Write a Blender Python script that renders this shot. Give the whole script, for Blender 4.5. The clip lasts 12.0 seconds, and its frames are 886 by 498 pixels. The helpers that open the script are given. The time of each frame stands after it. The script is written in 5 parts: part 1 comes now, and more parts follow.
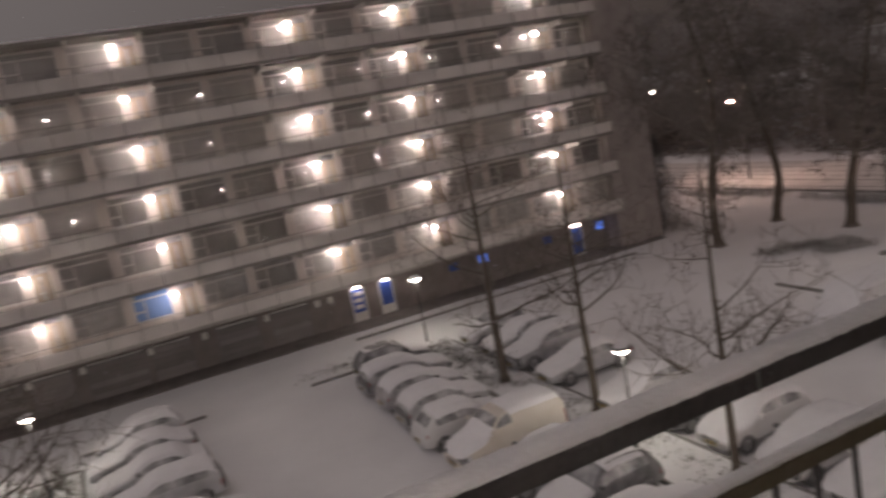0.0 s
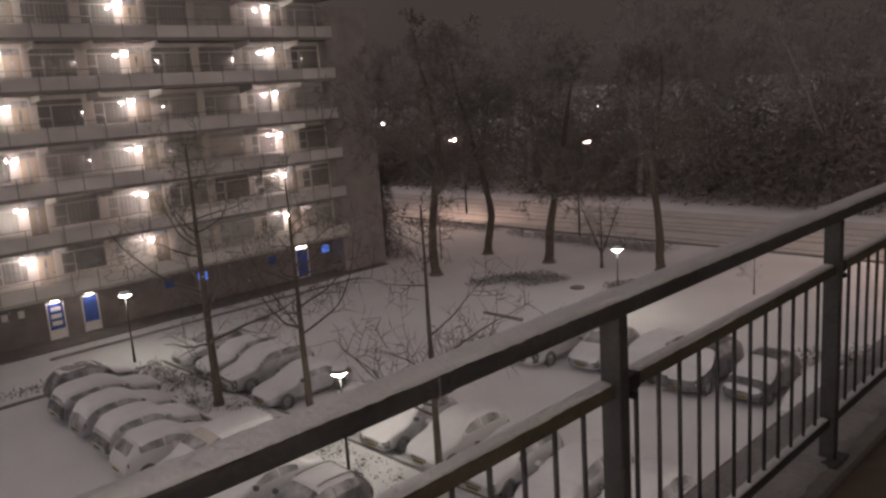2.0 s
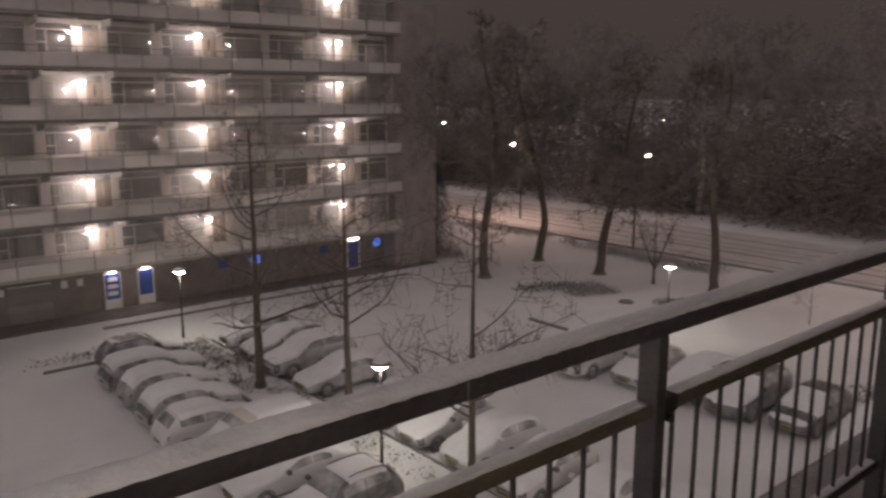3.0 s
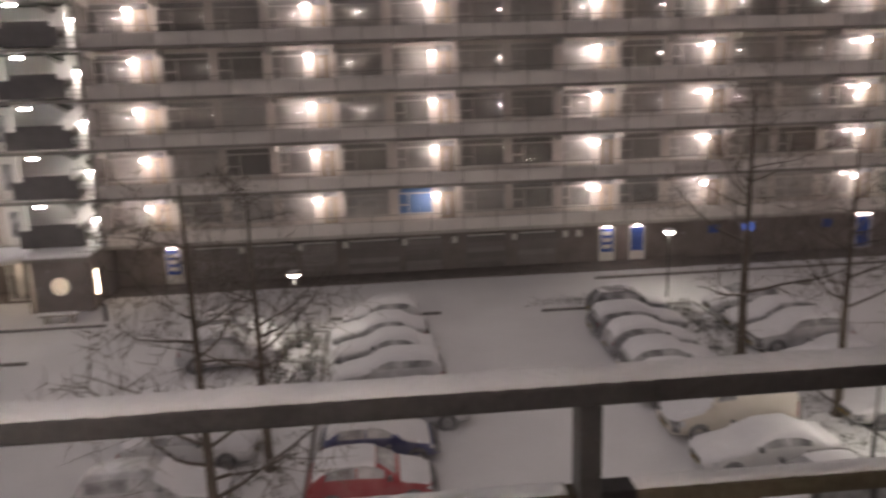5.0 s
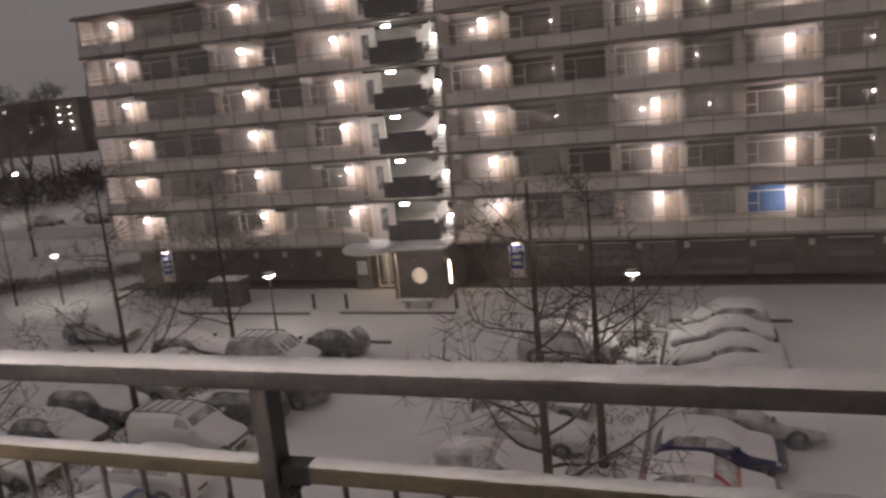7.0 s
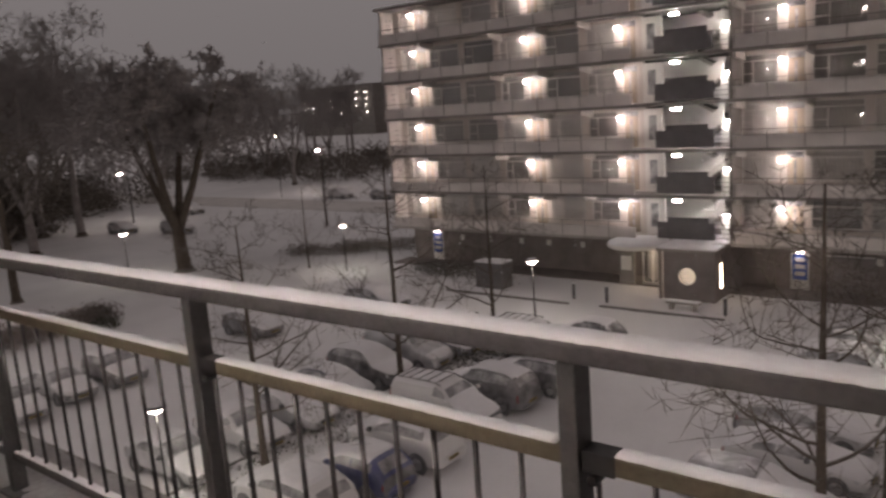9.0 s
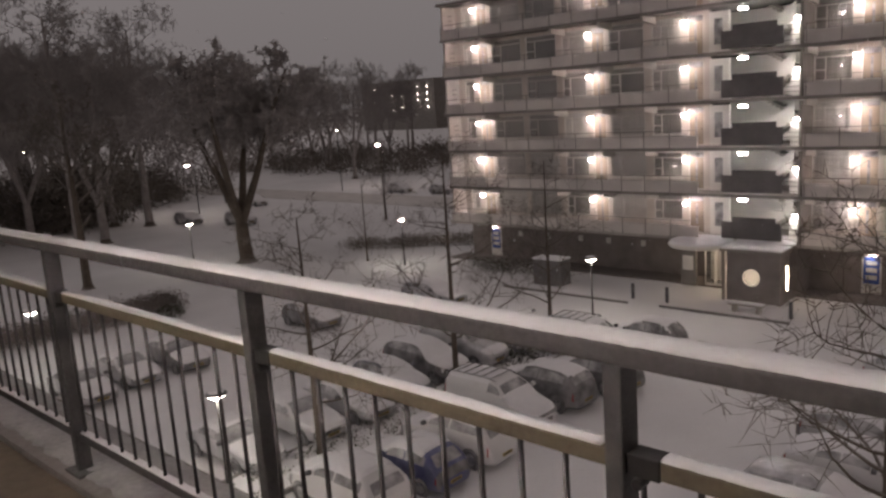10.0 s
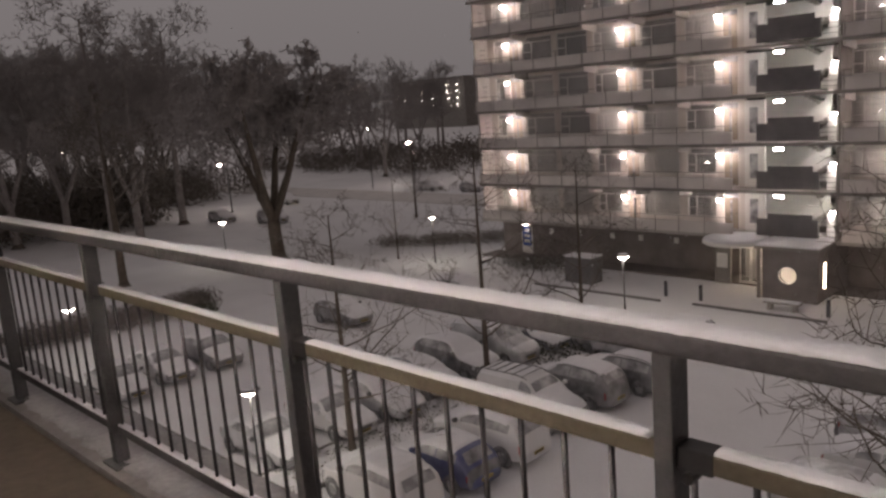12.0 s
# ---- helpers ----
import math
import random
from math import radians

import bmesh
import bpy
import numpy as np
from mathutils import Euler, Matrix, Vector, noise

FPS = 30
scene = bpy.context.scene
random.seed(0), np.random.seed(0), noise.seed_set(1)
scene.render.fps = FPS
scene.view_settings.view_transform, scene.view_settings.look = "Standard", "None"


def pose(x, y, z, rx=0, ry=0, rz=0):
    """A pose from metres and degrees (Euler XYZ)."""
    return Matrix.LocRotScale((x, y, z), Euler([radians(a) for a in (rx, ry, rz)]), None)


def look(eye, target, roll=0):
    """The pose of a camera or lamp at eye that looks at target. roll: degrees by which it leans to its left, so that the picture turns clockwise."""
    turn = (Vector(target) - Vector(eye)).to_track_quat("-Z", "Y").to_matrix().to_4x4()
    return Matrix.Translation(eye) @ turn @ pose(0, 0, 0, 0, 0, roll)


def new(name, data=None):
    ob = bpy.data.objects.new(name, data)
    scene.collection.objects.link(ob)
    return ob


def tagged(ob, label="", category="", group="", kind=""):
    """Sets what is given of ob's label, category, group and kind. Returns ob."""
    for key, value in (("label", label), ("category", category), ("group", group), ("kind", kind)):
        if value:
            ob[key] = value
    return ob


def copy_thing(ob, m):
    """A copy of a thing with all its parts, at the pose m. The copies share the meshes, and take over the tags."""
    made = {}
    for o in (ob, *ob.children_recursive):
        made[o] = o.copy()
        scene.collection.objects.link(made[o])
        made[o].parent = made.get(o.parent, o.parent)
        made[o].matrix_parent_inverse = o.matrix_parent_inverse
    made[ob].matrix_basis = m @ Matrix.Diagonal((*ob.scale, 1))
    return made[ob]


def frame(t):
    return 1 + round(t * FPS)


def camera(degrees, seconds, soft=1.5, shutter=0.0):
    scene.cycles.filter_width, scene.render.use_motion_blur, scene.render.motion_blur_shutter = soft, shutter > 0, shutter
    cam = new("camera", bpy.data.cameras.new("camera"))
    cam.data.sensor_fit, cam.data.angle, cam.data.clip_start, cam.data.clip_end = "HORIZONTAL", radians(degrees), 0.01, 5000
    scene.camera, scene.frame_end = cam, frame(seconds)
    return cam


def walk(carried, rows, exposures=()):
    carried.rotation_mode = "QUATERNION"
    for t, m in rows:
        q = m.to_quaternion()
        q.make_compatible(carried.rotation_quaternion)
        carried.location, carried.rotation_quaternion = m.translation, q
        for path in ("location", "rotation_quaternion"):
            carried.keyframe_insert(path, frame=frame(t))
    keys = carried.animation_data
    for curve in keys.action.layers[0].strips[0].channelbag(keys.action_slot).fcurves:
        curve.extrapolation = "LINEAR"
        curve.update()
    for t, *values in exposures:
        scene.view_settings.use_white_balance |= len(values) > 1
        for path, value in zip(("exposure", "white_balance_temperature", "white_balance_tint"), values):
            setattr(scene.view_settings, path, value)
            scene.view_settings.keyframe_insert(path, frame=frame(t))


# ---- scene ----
cam = camera(58.7, 12.0, soft=2.5, shutter=0.5)
PATH = [
    (0, (-3.6673, -0.3291, 12.5005), (-2.8710, 1.4709, 12.1457), -10.90),
    (0.5, (-3.6376, -0.3192, 12.4996), (-2.5705, 1.3232, 12.0949), -9.83),
    (1, (-3.6320, -0.3357, 12.4851), (-2.4086, 1.1824, 12.0393), -9.32),
    (1.5, (-3.6296, -0.3441, 12.4703), (-2.2882, 1.0882, 12.0844), -7.04),
    (2, (-3.6068, -0.3328, 12.4496), (-2.2447, 1.0796, 12.0625), -3.98),
    (2.5, (-3.5677, -0.3197, 12.4428), (-2.2175, 1.1069, 12.0667), -1.36),
    (4.5, (-3.6710, -0.4494, 12.4557), (-3.1257, 1.4238, 12.0157), -0.81),
    (5, (-3.7213, -0.5089, 12.4578), (-3.5530, 1.4319, 12.0047), -1.83),
    (5.5, (-3.7574, -0.5260, 12.4524), (-3.9178, 1.4151, 11.9983), -2.93),
    (6, (-3.7689, -0.5442, 12.4506), (-4.1758, 1.3654, 12.0170), -4.21),
    (6.5, (-3.7829, -0.5452, 12.4448), (-4.3149, 1.3363, 12.0244), -5.15),
    (7, (-3.7788, -0.5800, 12.4522), (-4.4408, 1.2636, 12.0486), -5.63),
    (7.5, (-3.7958, -0.5998, 12.4551), (-4.5800, 1.1974, 12.0610), -5.34),
    (9.5, (-3.9897, -0.4647, 12.3581), (-5.3112, 0.9907, 11.9898), -4.07),
    (10, (-3.9478, -0.4783, 12.3780), (-5.2956, 0.9520, 12.0072), -3.97),
    (10.5, (-3.9843, -0.4833, 12.3685), (-5.3488, 0.9319, 12.0007), -4.03),
    (11, (-3.9506, -0.5191, 12.3819), (-5.3274, 0.8836, 12.0122), -4.15),
    (11.5, (-3.9655, -0.5135, 12.3725), (-5.3504, 0.8796, 11.9962), -4.23),
    (12, (-3.9889, -0.4677, 12.3505), (-5.3919, 0.9088, 11.9802), -4.45),
]
walk(cam, [(t, look(eye, target, roll)) for t, eye, target, roll in PATH],
     [(0.0, 0.86), (1.0, 0.86), (2.0, 0.76), (2.5, 0.78), (4.5, 1.0), (5.5, 0.84), (6.5, 0.72), (7.5, 0.74), (9.5, 0.86), (12.0, 0.86)])

# ---- light ----
world = bpy.data.worlds.new("night_sky")
scene.world = world
world.use_nodes = True
wn, wl = world.node_tree.nodes, world.node_tree.links
back = wn["Background"]
# low snow clouds that glow with the town's light
w_co = wn.new("ShaderNodeTexCoord")
w_noise = wn.new("ShaderNodeTexNoise")
w_noise.inputs["Scale"].default_value = 1.6
w_noise.inputs["Detail"].default_value = 3
w_ramp = wn.new("ShaderNodeValToRGB")
w_ramp.color_ramp.elements[0].position, w_ramp.color_ramp.elements[0].color = 0.2, (0.029, 0.0222, 0.0196, 1)
w_ramp.color_ramp.elements[1].position, w_ramp.color_ramp.elements[1].color = 1.0, (0.094, 0.083, 0.083, 1)
w_sep, w_town, w_mix = wn.new("ShaderNodeSeparateXYZ"), wn.new("ShaderNodeMapRange"), wn.new("ShaderNodeMath")
w_town.inputs["From Min"].default_value, w_town.inputs["From Max"].default_value = 0.8, -0.8   # the town glows to the west
w_mix.operation = "MULTIPLY_ADD"
w_mix.inputs[1].default_value = 0.25
wl.new(w_co.outputs["Generated"], w_noise.inputs["Vector"])
wl.new(w_co.outputs["Generated"], w_sep.inputs["Vector"])
wl.new(w_sep.outputs["X"], w_town.inputs["Value"])
wl.new(w_noise.outputs["Fac"], w_mix.inputs[0])
wl.new(w_town.outputs["Result"], w_mix.inputs[2])
wl.new(w_mix.outputs["Value"], w_ramp.inputs["Fac"])
wl.new(w_ramp.outputs["Color"], back.inputs["Color"])
# an overcast sky is brighter overhead than at the horizon
w_up = wn.new("ShaderNodeMapRange")
w_up.inputs["To Min"].default_value, w_up.inputs["To Max"].default_value = 1.0, 2.05
wl.new(w_sep.outputs["Z"], w_up.inputs["Value"])
wl.new(w_up.outputs["Result"], back.inputs["Strength"])

GALLERY_LAMP = 41.0      # glow of a gallery lamp's globe
STREET_LAMP = 32.0        # glow of the low street lamps in the car park
ROAD_LAMP = 430.0         # glow of the tall road lamps


# ---- materials ----
def material(name, base, rough=0.6, metal=0.0, var=0.18, scale=1.5, fine=30.0, bump=0.15, snowy=0.0, each=0.0, dust=0.0):
    m = bpy.data.materials.new(name)
    m.use_nodes = True
    n, l = m.node_tree.nodes, m.node_tree.links
    bsdf = n["Principled BSDF"]
    bsdf.inputs["Roughness"].default_value = rough
    bsdf.inputs["Metallic"].default_value = metal
    co = n.new("ShaderNodeTexCoord")
    a, b = n.new("ShaderNodeTexNoise"), n.new("ShaderNodeTexNoise")
    a.inputs["Scale"].default_value, b.inputs["Scale"].default_value = scale, fine
    a.inputs["Detail"].default_value, b.inputs["Detail"].default_value = 4, 3
    l.new(co.outputs["Object"], a.inputs["Vector"])
    l.new(co.outputs["Object"], b.inputs["Vector"])
    mix = n.new("ShaderNodeMix")
    mix.inputs["Factor"].default_value = 0.4
    l.new(a.outputs["Fac"], mix.inputs["A"])
    l.new(b.outputs["Fac"], mix.inputs["B"])
    ramp = n.new("ShaderNodeValToRGB")
    e = ramp.color_ramp.elements
    e[0].position, e[1].position = 0.3, 0.7
    e[0].color = (*[c * (1 - var) for c in base], 1)
    e[1].color = (*[min(1, c * (1 + var)) for c in base], 1)
    l.new(mix.outputs["Result"], ramp.inputs["Fac"])
    out = ramp.outputs["Color"]
    if each:
        info = n.new("ShaderNodeObjectInfo")
        span = n.new("ShaderNodeMapRange")
        span.inputs["To Min"].default_value, span.inputs["To Max"].default_value = 1 - each, 1 + each
        l.new(info.outputs["Random"], span.inputs["Value"])
        hsv = n.new("ShaderNodeHueSaturation")
        l.new(span.outputs["Result"], hsv.inputs["Value"])
        l.new(out, hsv.inputs["Color"])
        out = hsv.outputs["Color"]
    if dust:
        # dusted with blown snow, in patches
        dm, dn, dr = n.new("ShaderNodeMix"), n.new("ShaderNodeTexNoise"), n.new("ShaderNodeMapRange")
        dm.data_type = "RGBA"
        dn.inputs["Scale"].default_value, dn.inputs["Detail"].default_value = 1.7, 4
        dr.inputs["From Min"].default_value, dr.inputs["From Max"].default_value, dr.inputs["To Max"].default_value = 0.18, 0.68, dust
        l.new(co.outputs["Object"], dn.inputs["Vector"])
        l.new(dn.outputs["Fac"], dr.inputs["Value"])
        l.new(dr.outputs["Result"], dm.inputs["Factor"])
        for i in dm.inputs:
            if i.type == "RGBA" and i.name == "A":
                l.new(out, i)
            if i.type == "RGBA" and i.name == "B":
                i.default_value = (0.72, 0.72, 0.74, 1)
        out = [o for o in dm.outputs if o.type == "RGBA"][0]
    if snowy:
        geo, sep = n.new("ShaderNodeNewGeometry"), n.new("ShaderNodeSeparateXYZ")
        l.new(geo.outputs["Normal"], sep.inputs["Vector"])
        ms = n.new("ShaderNodeMapRange")
        ms.inputs["From Min"].default_value, ms.inputs["From Max"].default_value = 0.45, 0.9
        ms.inputs["To Max"].default_value = snowy
        l.new(sep.outputs["Z"], ms.inputs["Value"])
        sm = n.new("ShaderNodeMix")
        sm.data_type = "RGBA"
        sm.inputs["B"].default_value = (0.8, 0.8, 0.82, 1)
        for i in sm.inputs:
            if i.name == "A" and i.type == "RGBA":
                l.new(out, i)
            if i.name == "B" and i.type == "RGBA":
                i.default_value = (0.8, 0.8, 0.82, 1)
        l.new(ms.outputs["Result"], sm.inputs["Factor"])
        out = [o for o in sm.outputs if o.type == "RGBA"][0]
    l.new(out, bsdf.inputs["Base Color"])
    if bump:
        bp = n.new("ShaderNodeBump")
        bp.inputs["Strength"].default_value = bump
        bp.inputs["Distance"].default_value = 0.02
        l.new(b.outputs["Fac"], bp.inputs["Height"])
        l.new(bp.outputs["Normal"], bsdf.inputs["Normal"])
    return m


def glow(name, colour, strength):
    m = bpy.data.materials.new(name)
    m.use_nodes = True
    n, l = m.node_tree.nodes, m.node_tree.links
    n.remove(n["Principled BSDF"])
    e = n.new("ShaderNodeEmission")
    e.inputs["Color"].default_value, e.inputs["Strength"].default_value = (*colour, 1), strength
    l.new(e.outputs["Emission"], n["Material Output"].inputs["Surface"])
    return m


def glass(name, tint=(0.93, 0.94, 0.94)):
    """Clear sheet glass: more gloss at a grazing angle."""
    m = bpy.data.materials.new(name)
    m.use_nodes = True
    n, l = m.node_tree.nodes, m.node_tree.links
    n.remove(n["Principled BSDF"])
    clear, gloss, mix, facing = (n.new("ShaderNodeBsdfTransparent"), n.new("ShaderNodeBsdfGlossy"),
                                 n.new("ShaderNodeMixShader"), n.new("ShaderNodeLayerWeight"))
    clear.inputs["Color"].default_value = (*tint, 1)
    gloss.inputs["Roughness"].default_value = 0.012
    power, span = n.new("ShaderNodeMath"), n.new("ShaderNodeMapRange")
    power.operation = "POWER"
    power.inputs[1].default_value = 5.0
    span.inputs["To Min"].default_value = 0.09
    l.new(facing.outputs["Facing"], power.inputs[0])
    l.new(power.outputs["Value"], span.inputs["Value"])
    l.new(span.outputs["Result"], mix.inputs["Fac"])
    l.new(clear.outputs["BSDF"], mix.inputs[1])
    l.new(gloss.outputs["BSDF"], mix.inputs[2])
    l.new(mix.outputs["Shader"], n["Material Output"].inputs["Surface"])
    return m


WARM = (1.0, 0.81, 0.77)
M = {
    "snow": material("snow", (0.80, 0.80, 0.81), 0.85, var=0.09, scale=0.22, fine=18, bump=0.35),
    "snow_cap": material("snow_cap", (0.82, 0.82, 0.84), 0.85, var=0.05, scale=3, fine=60, bump=0.4),
    "road_snow": material("road_snow", (0.62, 0.60, 0.58), 0.8, var=0.2, scale=0.5, fine=9, bump=0.3),
    "paving": material("paving", (0.20, 0.18, 0.17), 0.85, var=0.25, scale=1.2, fine=14, bump=0.3),
    "gallery_floor": material("gallery_floor", (0.15, 0.118, 0.085), 0.75, var=0.3, scale=1.5, fine=20, bump=0.2),
    "bracket": material("bracket_paint", (0.58, 0.56, 0.53), 0.7, var=0.12, scale=2, fine=30, bump=0.1),
    "window_frame": material("window_frame_paint", (0.70, 0.68, 0.65), 0.5, var=0.1, scale=2, fine=30, bump=0.05),
    "dark_panel": material("dark_panel", (0.17, 0.165, 0.165), 0.7, var=0.2, scale=1.5, fine=25, bump=0.1),
    "grey_snow": material("grey_snow", (0.36, 0.35, 0.35), 0.7, var=0.25, scale=5, fine=40, bump=0.3),
    "near_lamp": glow("near_lamp_globe", (1.0, 0.85, 0.82), 52.0),
    "slush": material("slush", (0.20, 0.185, 0.18), 0.7, var=0.25, scale=1.5, fine=14, bump=0.3),
    "kerb": material("kerb", (0.26, 0.25, 0.24), 0.85, var=0.2, scale=2, fine=30),
    "soil": material("soil", (0.07, 0.055, 0.04), 0.95, var=0.3, scale=3, fine=30, bump=0.5),
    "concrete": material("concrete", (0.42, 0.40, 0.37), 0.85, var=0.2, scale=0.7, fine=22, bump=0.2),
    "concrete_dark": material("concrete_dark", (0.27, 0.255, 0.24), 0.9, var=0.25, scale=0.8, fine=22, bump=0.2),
    "parapet": material("parapet", (0.66, 0.63, 0.60), 0.8, var=0.14, scale=0.6, fine=20, bump=0.15, each=0.10),
    "render": material("render", (0.66, 0.62, 0.58), 0.85, var=0.12, scale=0.8, fine=25, bump=0.15),
    "white": material("white_paint", (0.78, 0.77, 0.74), 0.5, var=0.06, scale=2, fine=30, bump=0.05),
    "brick_dark": material("brick_dark", (0.25, 0.225, 0.215), 0.9, var=0.25, scale=1.0, fine=25, bump=0.35),
    # the same brick made paler, with haze put into the tower's colour
    "brick_tower": material("brick_tower", (0.36, 0.325, 0.31), 0.9, var=0.25, scale=1.0, fine=25, bump=0.35),
    "garage": material("garage_door", (0.26, 0.24, 0.235), 0.6, var=0.15, scale=1.0, fine=20, bump=0.1, each=0.25),
    "blue": material("blue_paint", (0.05, 0.11, 0.42), 0.45, var=0.1, scale=2, fine=30, bump=0.05),
    "blue_blind": material("blue_blind", (0.16, 0.27, 0.52), 0.8, var=0.08, scale=2, fine=30, bump=0.05),
    "curtain": material("curtain", (0.62, 0.59, 0.57), 0.9, var=0.15, scale=2.5, fine=12, bump=0.2, each=0.4),
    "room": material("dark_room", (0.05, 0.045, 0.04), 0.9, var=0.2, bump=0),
    "door": material("door_leaf", (0.40, 0.34, 0.27), 0.55, var=0.1, scale=2, fine=20, bump=0.05, each=0.35),
    "glass": glass("window_glass"),
    "steel": material("galvanised_steel", (0.10, 0.098, 0.098), 0.55, metal=0.35, var=0.3, scale=9, fine=70, bump=0.15),
    "rail_steel": material("rail_steel", (0.085, 0.082, 0.083), 0.55, metal=0.3, var=0.28, scale=7, fine=60, bump=0.2),
    "mid_steel": material("algae_steel", (0.115, 0.098, 0.066), 0.7, metal=0.1, var=0.3, scale=6, fine=60, bump=0.2),
    "pole": material("lamp_pole", (0.07, 0.07, 0.07), 0.5, metal=0.5, var=0.15, scale=5, fine=40),
    "bark": material("bark", (0.12, 0.10, 0.08), 0.9, var=0.35, scale=4, fine=35, bump=0.6, snowy=0.22),
    # haze is put into these two bark colours, most for the far trees
    "bark_hazed": material("bark_hazed", (0.36, 0.335, 0.325), 0.95, var=0.3, scale=2, fine=20, bump=0.4, snowy=0.45),
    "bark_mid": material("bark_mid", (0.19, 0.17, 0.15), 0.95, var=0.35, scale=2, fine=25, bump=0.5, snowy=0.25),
    "bark_wood": material("bark_wood", (0.21, 0.185, 0.17), 0.95, var=0.3, scale=0.4, fine=8, bump=0.2),
    "road_lamp_dim": glow("old_road_lamp_glow", (1.0, 0.70, 0.58), 5.0),
    "block_lamp": glow("distant_gallery_lamp_glow", (1.0, 0.88, 0.8), 9.0),
    "leaf": material("shrub_leaf", (0.07, 0.07, 0.045), 0.8, var=0.4, scale=3, fine=20, bump=0, snowy=0.85),
    "conifer": material("conifer_needles", (0.03, 0.045, 0.03), 0.85, var=0.4, scale=3, fine=20, bump=0, snowy=0.35),
    "tyre": material("tyre_rubber", (0.02, 0.02, 0.02), 0.85, var=0.2, scale=8, fine=60, dust=0.4),
    "rim": material("alloy_rim", (0.42, 0.42, 0.43), 0.35, metal=0.8, var=0.1, scale=8, fine=60, bump=0),
    "sleeve": material("sleeve_rubber", (0.018, 0.017, 0.017), 0.6, var=0.2, scale=8, fine=60, bump=0.05),
    "trim_black": material("black_trim", (0.025, 0.025, 0.027), 0.55, var=0.2, scale=8, fine=60, bump=0, dust=0.35),
    "car_glass": material("car_glass", (0.015, 0.017, 0.018), 0.15, var=0.2, scale=3, fine=30, bump=0, dust=0.8),
    "headlight": material("headlight_lens", (0.62, 0.63, 0.65), 0.12, var=0.1, scale=8, fine=50, bump=0),
    "tail": material("tail_light_lens", (0.35, 0.02, 0.02), 0.15, var=0.1, scale=8, fine=50, bump=0),
    "plate": material("yellow_plate", (0.36, 0.27, 0.07), 0.5, var=0.05, bump=0),
    "plate_bar": material("plate_bar", (0.03, 0.03, 0.03), 0.5, var=0.05, bump=0),
    "lamp": glow("lamp_globe", WARM, GALLERY_LAMP),
    "stair_lamp": glow("stair_lamp_tube", (1.0, 0.90, 0.86), 45),
    "door_lamp": glow("door_lamp_glow", WARM, 20),
    "strip_lamp": glow("strip_lamp_glow", WARM, 8),
    "street": glow("street_lamp_bowl", (1.0, 0.9, 0.78), STREET_LAMP),
    "road_lamp": glow("road_lamp_glow", (1.0, 0.62, 0.50), ROAD_LAMP),
    "side_lamp": glow("side_road_lamp_glow", (1.0, 0.85, 0.75), 130.0),
    "lodge_lamp": glow("lodge_lamp_glow", (1.0, 0.80, 0.62), 45.0),
    "far_lamp": glow("far_lamp_glow", (1.0, 0.85, 0.7), 12),
    "hall": glow("hall_light", (1.0, 0.76, 0.55), 9.0),
    "blue_lit": glow("blue_lit_window", (0.10, 0.20, 0.75), 0.5),
    "sign_blue": material("sign_blue", (0.03, 0.10, 0.45), 0.5, var=0.05, bump=0),
}
PAINT = {
    "white": (0.70, 0.70, 0.69), "silver": (0.36, 0.37, 0.38), "grey": (0.16, 0.16, 0.17), "black": (0.018, 0.018, 0.02),
    "blue": (0.02, 0.035, 0.16), "red": (0.30, 0.015, 0.02), "dark_blue": (0.02, 0.025, 0.06), "green": (0.02, 0.06, 0.04),
    "cream": (0.62, 0.57, 0.49),
}
PAINT = {k: material("car_paint_" + k, v, 0.3, metal=0.4 if k in ("silver", "grey", "blue") else 0.0, var=0.06, scale=2, fine=60, bump=0,
                     dust={"white": 0.6, "silver": 0.85, "grey": 0.9, "cream": 0.3, "red": 0.15, "blue": 0.25}.get(k, 0.4))
         for k, v in PAINT.items()}


# ---- building blocks ----
def box(bm, x0, x1, y0, y1, z0, z1, bevel=0.0):
    v = [bm.verts.new((x, y, z)) for z in (z0, z1) for y in (y0, y1) for x in (x0, x1)]
    fs = [bm.faces.new([v[i] for i in q]) for q in ((0, 2, 3, 1), (4, 5, 7, 6), (0, 1, 5, 4), (2, 6, 7, 3), (0, 4, 6, 2), (1, 3, 7, 5))]
    if bevel:
        es = list({e for f in fs for e in f.edges})
        bmesh.ops.bevel(bm, geom=es, offset=bevel, segments=2, affect="EDGES", profile=0.6)


def tube(bm, a, b, r0, r1, n=8, cap=True):
    a, b = Vector(a), Vector(b)
    d = (b - a).normalized()
    u = d.orthogonal().normalized()
    w = d.cross(u)
    rings = []
    for p, r in ((a, r0), (b, r1)):
        rings.append([bm.verts.new(p + (u * math.cos(2 * math.pi * i / n) + w * math.sin(2 * math.pi * i / n)) * r) for i in range(n)])
    for i in range(n):
        j = (i + 1) % n
        bm.faces.new((rings[0][i], rings[0][j], rings[1][j], rings[1][i]))
    if cap:
        bm.faces.new(rings[0][::-1])
        bm.faces.new(rings[1])


